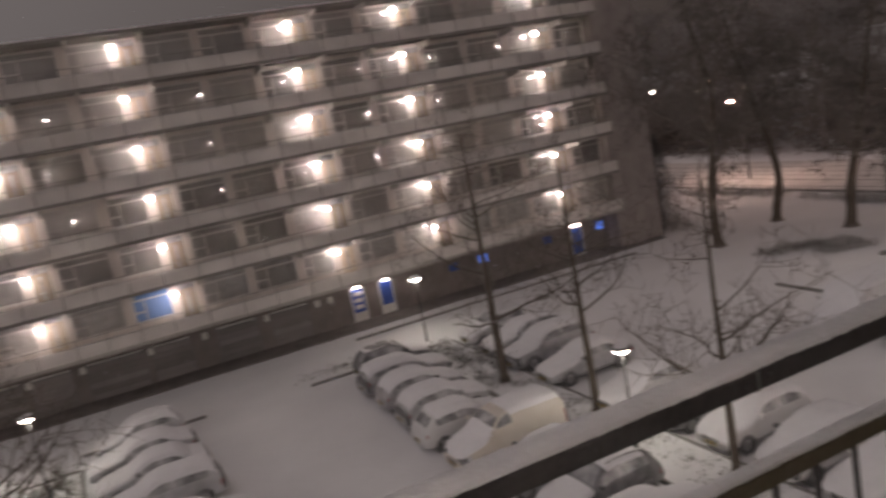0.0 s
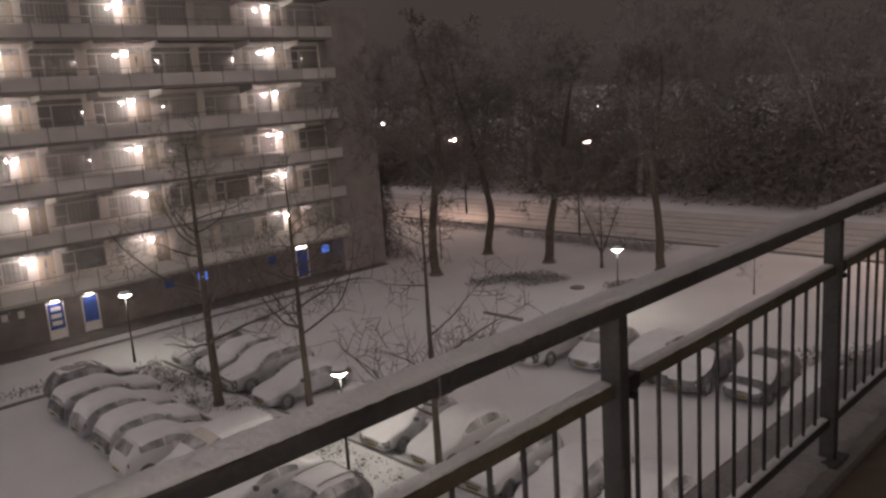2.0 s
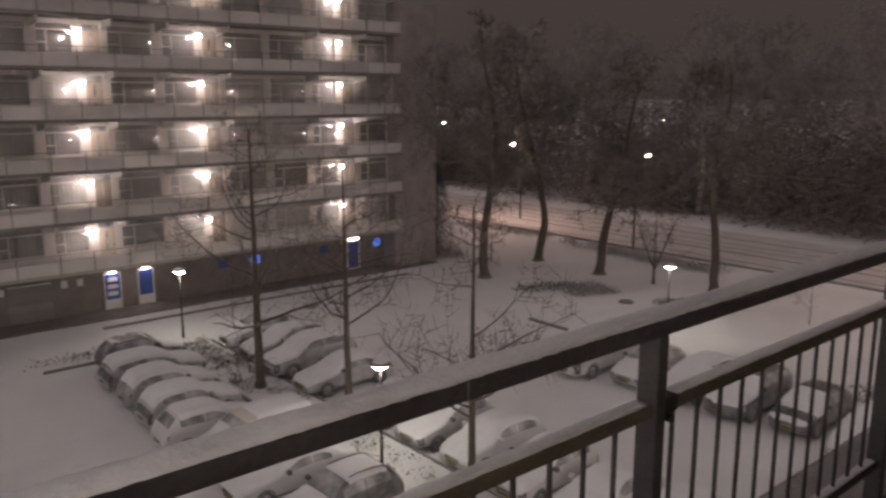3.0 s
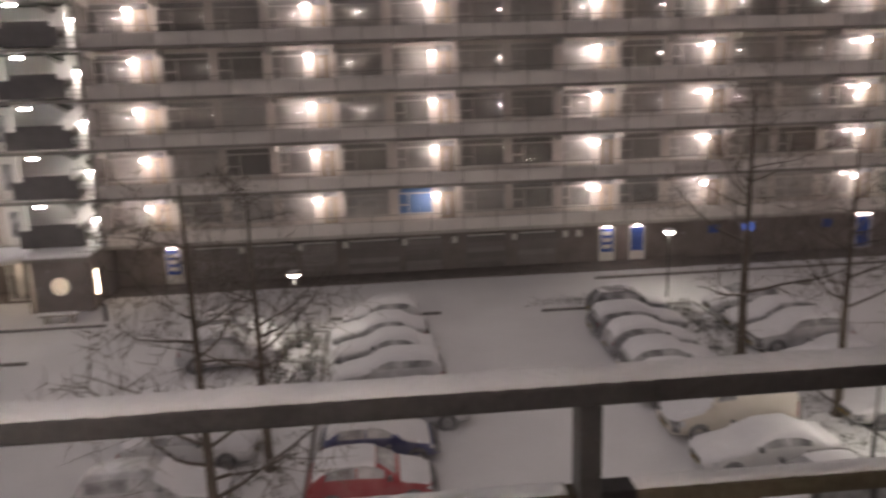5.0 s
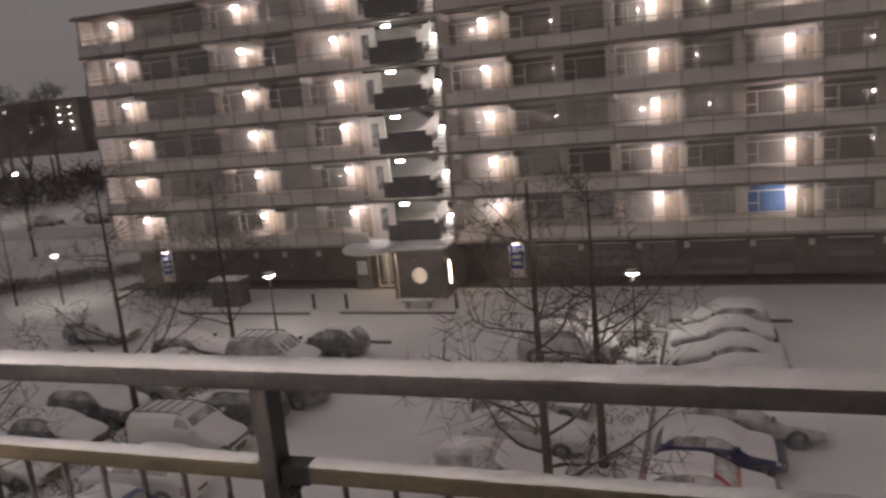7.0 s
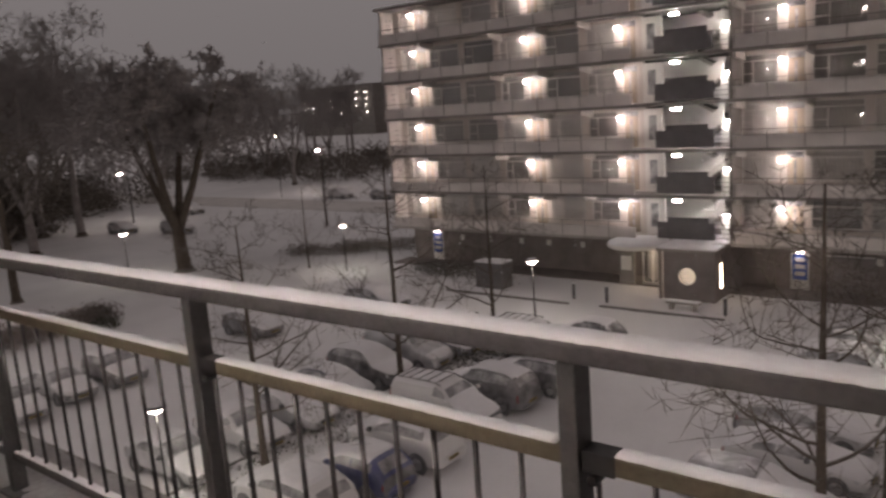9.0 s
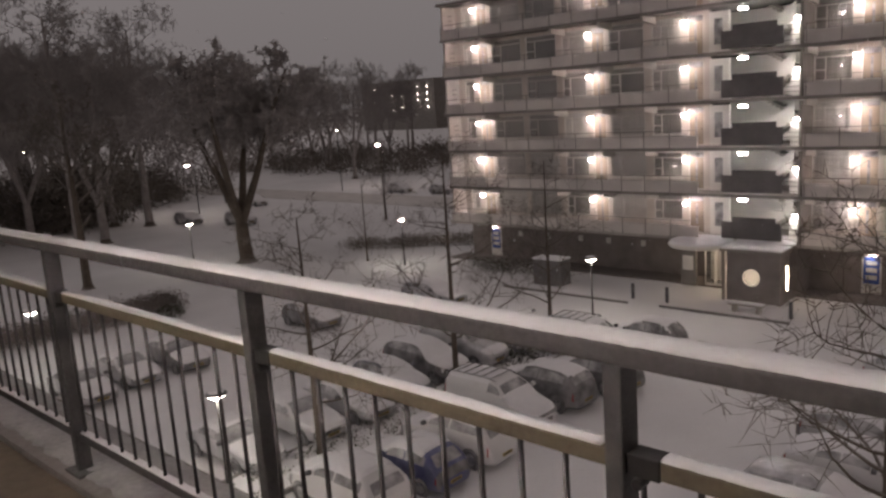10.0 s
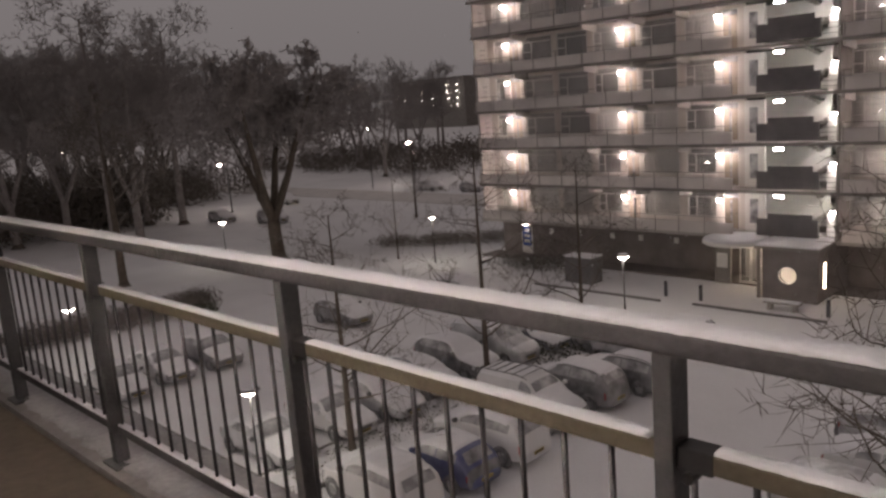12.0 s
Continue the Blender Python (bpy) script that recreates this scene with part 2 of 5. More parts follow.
def turned(bm, profile, n=16, centre=(0, 0, 0)):
    """A body of revolution about z from (radius, height) pairs."""
    c = Vector(centre)
    rings = []
    for r, z in profile:
        if r < 1e-5:
            rings.append([bm.verts.new(c + Vector((0, 0, z)))] * n)
        else:
            rings.append([bm.verts.new(c + Vector((r * math.cos(2 * math.pi * i / n), r * math.sin(2 * math.pi * i / n), z))) for i in range(n)])
    for a, b in zip(rings, rings[1:]):
        for i in range(n):
            j = (i + 1) % n
            q = []
            for vert in (a[i], a[j], b[j], b[i]):
                if vert not in q:
                    q.append(vert)
            if len(q) > 2:
                bm.faces.new(q)


def mesh_of(name, bm, mat, smooth=False):
    me = bpy.data.meshes.new(name)
    bmesh.ops.recalc_face_normals(bm, faces=bm.faces)
    bm.to_mesh(me)
    bm.free()
    me.materials.append(mat)
    if smooth:
        me.polygons.foreach_set("use_smooth", [True] * len(me.polygons))
    return me


def part(name, bm, mat, parent=None, label="", smooth=False):
    ob = new(name, mesh_of(name, bm, mat, smooth))
    ob.parent = parent
    if label:
        ob["label"] = label
    return ob


def piece(name, me, parent, at, label=""):
    """One more object on a shared mesh."""
    ob = new(name, me)
    ob.parent = parent
    ob.location = at
    if label:
        ob["label"] = label
    return ob


def thing(name, at, label, category, group="", kind="", turn=0.0):
    ob = new(name)
    ob.empty_display_size = 0.3
    ob.matrix_basis = pose(*at, 0, 0, turn)
    return tagged(ob, label, category, group, kind)


def slab(name, x0, x1, y0, y1, z0, z1, mat, label="", category="", kind="structure", bevel=0.0):
    bm = bmesh.new()
    box(bm, x0, x1, y0, y1, z0, z1, bevel)
    return tagged(part(name, bm, mat, None), label, category, "", kind)

# ---- ground ----
def grid_sheet(name, x0, x1, y0, y1, step, height, mat, label, category, kind="structure"):
    xs = np.linspace(x0, x1, max(2, int((x1 - x0) / step) + 1))
    ys = np.linspace(y0, y1, max(2, int((y1 - y0) / step) + 1))
    verts = [(x, y, height(x, y)) for y in ys for x in xs]
    n = len(xs)
    faces = [(j * n + i, j * n + i + 1, (j + 1) * n + i + 1, (j + 1) * n + i) for j in range(len(ys) - 1) for i in range(n - 1)]
    me = bpy.data.meshes.new(name)
    me.from_pydata(verts, [], faces)
    me.materials.append(mat)
    me.polygons.foreach_set("use_smooth", [True] * len(faces))
    return tagged(new(name, me), label, category, "", kind)


def ground_mesh():
    """One sheet: fine in the car park, coarse out to the horizon."""
    xs = [-2500, -900, -400, -200, -120] + list(np.arange(-70, 56, 1.0)) + [62, 80, 120, 200, 400, 900, 2500]
    ys = [-900, -300, -100, -20] + list(np.arange(0, 62, 1.0)) + [70, 90, 130, 200, 400, 900, 2500]
    verts = []
    for y in ys:
        for x in xs:
            z = 0.0
            if -70 < x < 56 and 0 < y < 62:
                z = 0.035 * noise.noise((x * 0.35, y * 0.35, 0)) + 0.02 * noise.noise((x * 1.1, y * 1.1, 3))
            verts.append((x, y, z - 0.03))
    n = len(xs)
    faces = [(j * n + i, j * n + i + 1, (j + 1) * n + i + 1, (j + 1) * n + i) for j in range(len(ys) - 1) for i in range(n - 1)]
    me = bpy.data.meshes.new("ground")
    me.from_pydata(verts, [], faces)
    me.materials.append(M["snow"])
    me.polygons.foreach_set("use_smooth", [True] * len(faces))
    return tagged(new("ground", me), "snow-covered ground of a car park and lawns at night", "ground", "", "structure")


ground_mesh()
slab("pavement", -46, 34.2, 44.9, 47.1, -0.05, 0.035, M["paving"], "dark wet paving sheltered under the lowest gallery", "pavement")

# the road beyond the lawn, with ploughed lines
slab("road", 50.5, 63.5, -60, 140, -0.06, 0.03, M["road_snow"], "snowy road with tyre tracks under pinkish lamps", "road")
for k, (x, w) in enumerate(((51.6, 0.22), (54.3, 0.30), (56.2, 0.18), (57.9, 0.18), (60.3, 0.25))):
    bm = bmesh.new()
    ys = np.arange(-60, 140, 2.0)
    for a, b in zip(ys, ys[1:]):
        xa, xb = x + 0.12 * math.sin(a * 0.21 + k), x + 0.12 * math.sin(b * 0.21 + k)
        q = [bm.verts.new(p) for p in ((xa, a, 0.036), (xa + w, a, 0.036), (xb + w, b, 0.036), (xb, b, 0.036))]
        bm.faces.new(q)
    tagged(part("tyre_track", bm, M["slush"]), "dark tyre track pressed into road snow", "tyre track", "tracks on the road", "structure")
slab("road_left", -140, -60, 66.5, 74, -0.06, 0.03, M["road_snow"], "snowy side road beyond the lawn", "road")
slab("pavement_kerb", 50.0, 50.3, -60, 140, -0.05, 0.10, M["kerb"], "dark kerb along the snowy road", "kerb")

STRIPS = ((10.3, 12.5, 12.5, 37.4), (-8.7, -6.3, 9.0, 36.2), (-27.0, -24.8, 9.0, 34.2))
for x0, x1, y0, y1 in STRIPS:
    bm = bmesh.new()
    for a, b, c, d in ((x0 - 0.12, x0, y0, y1), (x1, x1 + 0.12, y0, y1), (x0, x1, y0 - 0.12, y0), (x0, x1, y1, y1 + 0.12)):
        box(bm, a, b, c, d, -0.05, 0.11, 0.015)
    tagged(part("kerb", bm, M["kerb"]), "low concrete kerb round a planted strip", "kerb", "kerbs of the car park", "structure")
    grid_sheet("planted_strip", x0, x1, y0, y1, 0.3, lambda x, y: 0.06 + 0.05 * noise.noise((x * 1.3, y * 1.3, 5)) + 0.03 * noise.noise((x * 4, y * 4, 1)),
               M["snow"], "planted strip under lumpy trodden snow", "planting bed")
# kerb noses and long kerb lines across the car park
for x0, x1, y, w in ((4.6, 10.2, 37.6, 0.12), (-6.2, -0.6, 38.2, 0.12), (-36.0, -26.8, 39.1, 0.10), (-24.9, -17.7, 39.3, 0.10),
                     (9.0, 30.0, 43.2, 0.10), (-24.7, -19.6, 34.3, 0.12)):
    slab("kerb_line", x0, x1, y, y + w, -0.05, 0.10, M["kerb"], "thin dark kerb line showing through snow", "kerb", bevel=0.01)
slab("kerb_edge", 28.0, 28.15, 6, 29.5, -0.05, 0.10, M["kerb"], "dark kerb between parking bays and lawn", "kerb", bevel=0.01)
for x, y in ((35.4, 28.3), (20.0, 40.0)):
    bm = bmesh.new()
    turned(bm, [(0.0, 0.06), (0.42, 0.06), (0.45, 0.03), (0.45, -0.03)], 20)
    ob = part("manhole_cover", bm, M["concrete_dark"])
    ob.location = (x, y, 0)
    tagged(ob, "dark round manhole cover bare of snow", "manhole cover")

# ---- the block of flats opposite ----
WALL, FRONT, BASE = 46.5, 44.75, 47.1          # flat wall, gallery edge, recessed ground floor wall
FLOORS = [3.02 + 2.75 * k for k in range(7)]     # floor levels; the last is the roof
LAMPS = [-43.05, -33.22, -26.42, -16.70, -7.0, 0.0, 9.71, 16.5, 26.35]
LEFT, RIGHT, STAIR0, STAIR1 = -45.3, 30.7, -25.05, -19.1

flats = thing("apartment_building", (-6, WALL, 0), "long gallery block of flats with lit concrete galleries", "building")
OX, OY = -6.0, WALL


def lx(x):
    return x - OX


def openings():
    """Windows and doors of one floor: (kind, x0, x1)."""
    out = [("window", -44.25, -43.35)]
    for a, b in zip(LAMPS, LAMPS[1:] + [None]):
        out.append(("door", a + 0.22, a + 1.22))
        if b is None:
            out.append(("window", a + 1.6, a + 4.0))
        elif a == -26.42:
            out.append(("window", b - 2.2, b - 0.2))
        elif b - a > 8:
            s = (b - a) / 9.7
            out += [("window", a + 1.55 * s, a + 4.18 * s), ("window", a + 4.58 * s, a + 7.15 * s), ("window", a + 7.6 * s, a + 9.48 * s)]
        else:
            s = (b - a) / 7.0
            out += [("window", a + 1.57 * s, a + 4.22 * s), ("window", a + 4.72 * s, a + 6.80 * s)]
    # the wall stands half a metre behind the lamps
    out = [(k, -3.8 + (a + 3.8) * 1.0108, -3.8 + (b + 3.8) * 1.0108) for k, a, b in out]
    return sorted(out, key=lambda o: o[1])


def ring(bm, x0, x1, z0, z1, f, y0, y1):
    """A rectangular frame in one piece."""
    rows = []
    for y in (y0, y1):
        rows.append([bm.verts.new((x, y, z)) for x, z in ((x0, z0), (x1, z0), (x1, z1), (x0, z1))])
        rows.append([bm.verts.new((x, y, z)) for x, z in ((x0 + f, z0 + f), (x1 - f, z0 + f), (x1 - f, z1 - f), (x0 + f, z1 - f))])
    o0, i0, o1, i1 = rows
    for k in range(4):
        j = (k + 1) % 4
        bm.faces.new((o0[k], o0[j], i0[j], i0[k]))
        bm.faces.new((o1[j], o1[k], i1[k], i1[j]))
        bm.faces.new((o0[j], o0[k], o1[k], o1[j]))
        bm.faces.new((i0[k], i0[j], i1[j], i1[k]))


OPEN = openings()
Z_SILL, Z_HEAD = 0.72, 2.38


def window_meshes(width):
    """Frame, three panes and curtain for a window of that width; origin at its lower left, on the wall face."""
    h, small = Z_HEAD - Z_SILL, 0.30 * width
    bm = bmesh.new()
    f = 0.07
    ring(bm, 0, width, 0, h, f, -0.03, 0.07)
    frame_me = mesh_of("window", bm, M["window_frame"])
    bars = []
    for nm, x0, x1, z0, z1 in (("mullion", small - f / 2, small + f / 2, f, h - 0.42), ("glazing_bar", f, small - f / 2, 0.55, 0.55 + f), ("transom", f, width - f, h - 0.42, h - 0.42 + f)):
        bm = bmesh.new()
        box(bm, x0, x1, -0.025, 0.065, z0, z1)
        bars.append((nm, mesh_of(nm, bm, M["window_frame"])))
    panes = []
    for x0, x1, z0, z1 in ((f, small - f / 2, f, 0.55), (f, small - f / 2, 0.55 + f, h - 0.42), (small + f / 2, width - f, f, h - 0.42), (f, width - f, h - 0.42 + f, h - f)):
        bm = bmesh.new()
        box(bm, x0, x1, 0.015, 0.025, z0, z1)
        panes.append(mesh_of("pane", bm, M["glass"]))
    bm = bmesh.new()
    n = max(6, int(width / 0.12))
    last = None
    for i in range(n + 1):
        x, y = width * i / n, 0.16 + 0.03 * (i % 2)
        row = [bm.verts.new((x, y, 0)), bm.verts.new((x, y, h))]
        if last:
            bm.faces.new((last[0], row[0], row[1], last[1]))
        last = row
    curtain_me = mesh_of("curtain", bm, M["curtain"])
    bm = bmesh.new()
    box(bm, -0.05, width + 0.05, -0.10, 0.0, -0.06, -0.004)
    sill_me = mesh_of("window_sill", bm, M["white"])
    return frame_me, panes, curtain_me, sill_me, bars


WINDOW_SETS = {}
for k, z in enumerate(FLOORS[:-1]):
    # wall of the floor, with true openings
    top = 2.43 if k == 5 else 2.57

    def block(name, a, b, z0, z1):
        bm = bmesh.new()
        box(bm, lx(a), lx(b), 0, 0.25, z0, z1)
        part(name, bm, M["render"], flats)

    x = LEFT
    for kind, x0, x1 in OPEN:
        if x < STAIR0 < x0:
            block("pier", x, STAIR0, z, z + top)
            x = STAIR1
        block("pier", x, x0, z, z + top)
        if kind == "window":
            block("spandrel", x0, x1, z, z + Z_SILL)
        block("lintel", x0, x1, z + Z_HEAD, z + top)
        x = x1
    block("pier", x, RIGHT, z, z + top)
    # slab with its gallery
    bm = bmesh.new()
    box(bm, lx(LEFT - 0.15), lx(RIGHT), FRONT - WALL, 9.8, z - 0.18, z, 0.0)
    # lit edge painted as paler concrete below, recess shadow as darker concrete above
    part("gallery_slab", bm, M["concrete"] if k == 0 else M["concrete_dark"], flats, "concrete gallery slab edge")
    # parapet in lengths between the brackets
    edges = [LEFT - 0.1, -43.6] + [a + d for a in LAMPS for d in (-2.3, 1.4)] + [STAIR0, STAIR1, RIGHT]
    edges = sorted(e for e in edges if LEFT - 0.2 <= e <= RIGHT and not STAIR0 < e < STAIR1)
    for a, b in zip(edges, edges[1:]):
        if b - a < 0.5 or (a >= STAIR0 - 0.01 and b <= STAIR1 + 0.01):
            continue
        bm = bmesh.new()
        box(bm, lx(a) + 0.015, lx(b) - 0.015, FRONT - WALL + 0.01, FRONT - WALL + 0.09, z + 0.004, z + 0.68)
        part("parapet_panel", bm, M["parapet"], flats)
        bm = bmesh.new()
        box(bm, lx(a), lx(b), FRONT - WALL - 0.04, FRONT - WALL + 0.01, z + 1.02, z + 1.06)
        n = max(1, round((b - a) / 1.8))
        for i in range(n):
            px = lx(a) + 0.1 + (b - a - 0.2) * i / n
            box(bm, px, px + 0.04, FRONT - WALL - 0.035, FRONT - WALL + 0.005, z - 0.1, z + 1.02)
        box(bm, lx(a), lx(b), FRONT - WALL - 0.03, FRONT - WALL + 0.0, z + 0.70, z + 0.72)
        part("gallery_rail", bm, M["concrete_dark"], flats, "thin steel rail over the parapet")
        bm = bmesh.new()
        box(bm, lx(a) + 0.015, lx(b) - 0.015, FRONT - WALL, FRONT - WALL + 0.10, z + 0.684, z + 0.71)
        part("parapet_snow", bm, M["snow_cap"], flats, "thin line of snow")
    # brackets under the slab above
    for a in LAMPS:
        for d in (-2.3, 1.42):
            if STAIR0 < a + d < STAIR1 or not LEFT < a + d < RIGHT:
                continue
            bm = bmesh.new()
            q = [(lx(a + d) + s, y, zz) for s in (0, 0.16) for y, zz in ((-0.004, z + 2.08), (-0.004, z + 2.565), (FRONT - WALL + 0.1, z + 2.565), (FRONT - WALL + 0.1, z + 2.30))]
            v = [bm.verts.new(p) for p in q]
            for f in ((0, 1, 2, 3), (7, 6, 5, 4), (0, 4, 5, 1), (1, 5, 6, 2), (2, 6, 7, 3), (3, 7, 4, 0)):
                bm.faces.new([v[i] for i in f])
            part("bracket", bm, M["bracket"], flats, "pale concrete bracket under the slab")
    # windows and doors
    for i, (kind, x0, x1) in enumerate(OPEN):
        if kind == "window":
            w = round(x1 - x0, 2)
            if w not in WINDOW_SETS:
                WINDOW_SETS[w] = window_meshes(w)
            fr, panes, cu, si, bars = WINDOW_SETS[w]
            ob = piece("window", fr, flats, (lx(x0), 0.06, z + Z_SILL))
            for p in panes:
                piece("pane", p, ob, (0, 0, 0))
            for nm, p in bars:
                piece(nm, p, ob, (0, 0, 0))
            c = piece("curtain", cu, ob, (0, 0, 0))
            if k == 0 and abs(x1 + 0.2) < 0.3:
                c.data = cu.copy()
                c.data.materials[0] = M["blue_blind"]
                c.location = (0, -0.10, 0)
                c["label"] = "closed blue blind"
                for p in [q for q in ob.children if q.name.startswith("pane")]:
                    bpy.data.objects.remove(p)
            piece("window_sill", si, ob, (0, 0, 0))
        else:
            bm = bmesh.new()
            box(bm, lx(x0) + 0.05, lx(x1) - 0.05, 0.05, 0.10, z + 0.055, z + 2.0, 0.008)
            d = part("door", bm, M["door"], flats, "painted flat entrance door")
            bm = bmesh.new()
            box(bm, lx(x0) + 0.42, lx(x0) + 0.56, 0.035, 0.048, z + 0.55, z + 1.85)
            part("door_pane", bm, M["car_glass"], d, "narrow dark glass slot")
            bm = bmesh.new()
            box(bm, lx(x1) - 0.20, lx(x1) - 0.10, 0.0, 0.045, z + 1.0, z + 1.04)
            part("door_handle", bm, M["steel"], d)
            bm = bmesh.new()
            ring(bm, lx(x0), lx(x1), z + 0.002, z + Z_HEAD, 0.05, 0.02, 0.12)
            part("door_frame", bm, M["window_frame"], flats)
            bm = bmesh.new()
            box(bm, lx(x0) + 0.05, lx(x1) - 0.05, 0.05, 0.10, z + 2.01, z + Z_HEAD - 0.05)
            part("transom_pane", bm, M["car_glass"], flats, "dark fanlight over the door")

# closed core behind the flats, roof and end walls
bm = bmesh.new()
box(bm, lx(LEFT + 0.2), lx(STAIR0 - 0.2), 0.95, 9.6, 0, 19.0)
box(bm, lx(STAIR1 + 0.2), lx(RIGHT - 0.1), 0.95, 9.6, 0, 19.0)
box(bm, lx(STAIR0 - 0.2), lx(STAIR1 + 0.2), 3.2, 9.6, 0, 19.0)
# solid block; the dark of unlit rooms is put into its near-black colour
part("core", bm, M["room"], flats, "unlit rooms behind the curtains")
bm = bmesh.new()
box(bm, lx(LEFT - 0.25), lx(RIGHT + 0.05), FRONT - WALL - 0.12, 9.9, 19.21, 19.38)
part("roof", bm, M["concrete_dark"], flats, "flat roof with a dark edge")
bm = bmesh.new()
box(bm, lx(LEFT - 0.2), lx(RIGHT), FRONT - WALL - 0.08, 9.85, 19.384, 19.46)
part("roof_snow", bm, M["snow_cap"], flats, "even snow on the flat roof")
# pale end wall with round holes at its gallery part
for k, z in enumerate(FLOORS[:-1]):
    bm = bmesh.new()
    box(bm, lx(LEFT - 0.16), lx(LEFT), FRONT - WALL + 0.35, 9.7, z + 0.004, z + (2.43 if k == 5 else 2.56))
    ob = part("end_wall", bm, M["bracket"], flats, "pale end wall of the gallery")
    bm = bmesh.new()
    for zz in (0.9, 1.25, 1.6):
        for yy in (-0.72, -0.45):
            tube(bm, (lx(LEFT) + 0.001, yy, z + zz + 0.2), (lx(LEFT) + 0.012, yy, z + zz + 0.2), 0.06, 0.06, 10)
    part("vent_hole", bm, M["dark_panel"], ob, "round holes in the end wall")
# dark brick stair tower at the other end
bm = bmesh.new()
box(bm, lx(RIGHT + 0.01), lx(34.6), FRONT - WALL + 0.9, 9.9, 0, 18.9)
part("brick_tower", bm, M["brick_tower"], flats, "windowless dark brick end of the block")

# recessed ground floor
bm = bmesh.new()
box(bm, lx(LEFT), lx(34.6), BASE - WALL, BASE - WALL + 0.3, 0, 2.835)
part("ground_floor_wall", bm, M["brick_dark"], flats, "dark brick wall of the storage floor")
for x0, x1 in ((-14.7, -12.0), (-11.4, -8.7), (-8.25, -6.2), (-5.4, -2.3), (-1.9, 0.3), (1.9, 4.3), (5.2, 7.5)):
    bm = bmesh.new()
    box(bm, lx(x0) - 0.04, lx(x1) + 0.04, BASE - WALL - 0.03, BASE - WALL - 0.004, 0.04, 2.09)
    g = part("garage_door", bm, M["trim_black"], flats, "dark panelled garage door")
    for i in range(6):
        bm = bmesh.new()
        box(bm, lx(x0), lx(x1), BASE - WALL - 0.06, BASE - WALL - 0.031, 0.05 + 0.33 * i, 0.05 + 0.33 * i + 0.315)
        part("panel", bm, M["garage"], g)
    bm = bmesh.new()
    box(bm, lx(x0) + 0.05, lx(x1) - 0.05, BASE - WALL - 0.12, BASE - WALL - 0.005, 2.10, 2.17)
    part("lintel", bm, M["white"], g, "pale strip over the garage door")
for x in (-12.0, -8.5, -5.75, -2.1, 1.0, 4.75, 8.0, 8.85, -30.2, -32.9, -35.2, -38.0, -40.6):
    bm = bmesh.new()
    box(bm, lx(x), lx(x) + 0.32, BASE - WALL - 0.10, BASE - WALL - 0.005, 1.72, 2.12, 0.02)
    part("wall_box", bm, M["white"], flats, "small pale vent box on the wall")
for x, colour, rows in ((10.32, "white", 3), (12.28, "blue", 0), (-16.45, "white", 3), (-43.35, "white", 3)):
    bm = bmesh.new()
    for a, b, c0, c1 in ((0, 0.08, 0, 2.2), (0.92, 1.0, 0, 2.2), (0.08, 0.92, 2.12, 2.2)):
        box(bm, lx(x) + a, lx(x) + b, BASE - WALL - 0.1, BASE - WALL - 0.005, 0.04 + c0, c1)
    fr = part("storage_door", bm, M["white"], flats, "pale framed storage entrance")
    bm = bmesh.new()
    box(bm, lx(x) + 0.08, lx(x) + 0.92, BASE - WALL - 0.07, BASE - WALL - 0.006, 0.05, 2.12)
    part("door_leaf", bm, M[colour] if rows == 0 else M["blue"], fr, "blue door leaf")
    bm = bmesh.new()
    box(bm, lx(x) + 0.09, lx(x) + 0.91, BASE - WALL - 0.08, BASE - WALL - 0.071, 0.05, 0.62)
    part("kick_panel", bm, M["white"], fr, "pale lower panel")
    for r in range(rows):
        bm = bmesh.new()
        box(bm, lx(x) + 0.22, lx(x) + 0.78, BASE - WALL - 0.085, BASE - WALL - 0.072, 0.85 + 0.42 * r, 1.10 + 0.42 * r)
        part("door_pane", bm, M["white"], fr, "pale horizontal pane")
    lamp = thing("door_lamp", (x + 0.5, BASE - 0.2, 2.32), "small bulkhead lamp over a storage door", "lamp", "storage door lamps")
    bm = bmesh.new()
    box(bm, -0.2, 0.2, -0.12, 0.19, 0.0, 0.09, 0.02)
    part("housing", bm, M["white"], lamp)
    bm = bmesh.new()
    box(bm, -0.17, 0.17, -0.09, 0.12, -0.05, -0.004, 0.01)
    part("diffuser", bm, M["door_lamp"], lamp)
for x in (17.5, 19.8, 25.1, 29.7):
    bm = bmesh.new()
    box(bm, lx(x), lx(x) + 0.62, BASE - WALL - 0.05, BASE - WALL - 0.005, 1.5, 2.05, 0.01)
    part("storage_window", bm, M["blue_lit"] if x > 29 or x == 19.8 else M["blue"], flats, "small blue lit storage window")
bm = bmesh.new()
box(bm, lx(27.5), lx(28.3), BASE - WALL - 0.2, BASE - WALL - 0.005, 2.24, 2.30, 0.01)
part("door_light", bm, M["strip_lamp"], flats, "strip lamp over a side entrance")
bm = bmesh.new()
ring(bm, lx(27.36), lx(28.44), 0.03, 2.16, 0.08, BASE - WALL - 0.09, BASE - WALL - 0.006)
part("side_door_frame", bm, M["white"], flats, "pale frame of a side entrance")
bm = bmesh.new()
box(bm, lx(27.45), lx(28.35), BASE - WALL - 0.06, BASE - WALL - 0.005, 0.12, 2.07)
part("side_door", bm, M["blue"], flats, "blue side entrance door")


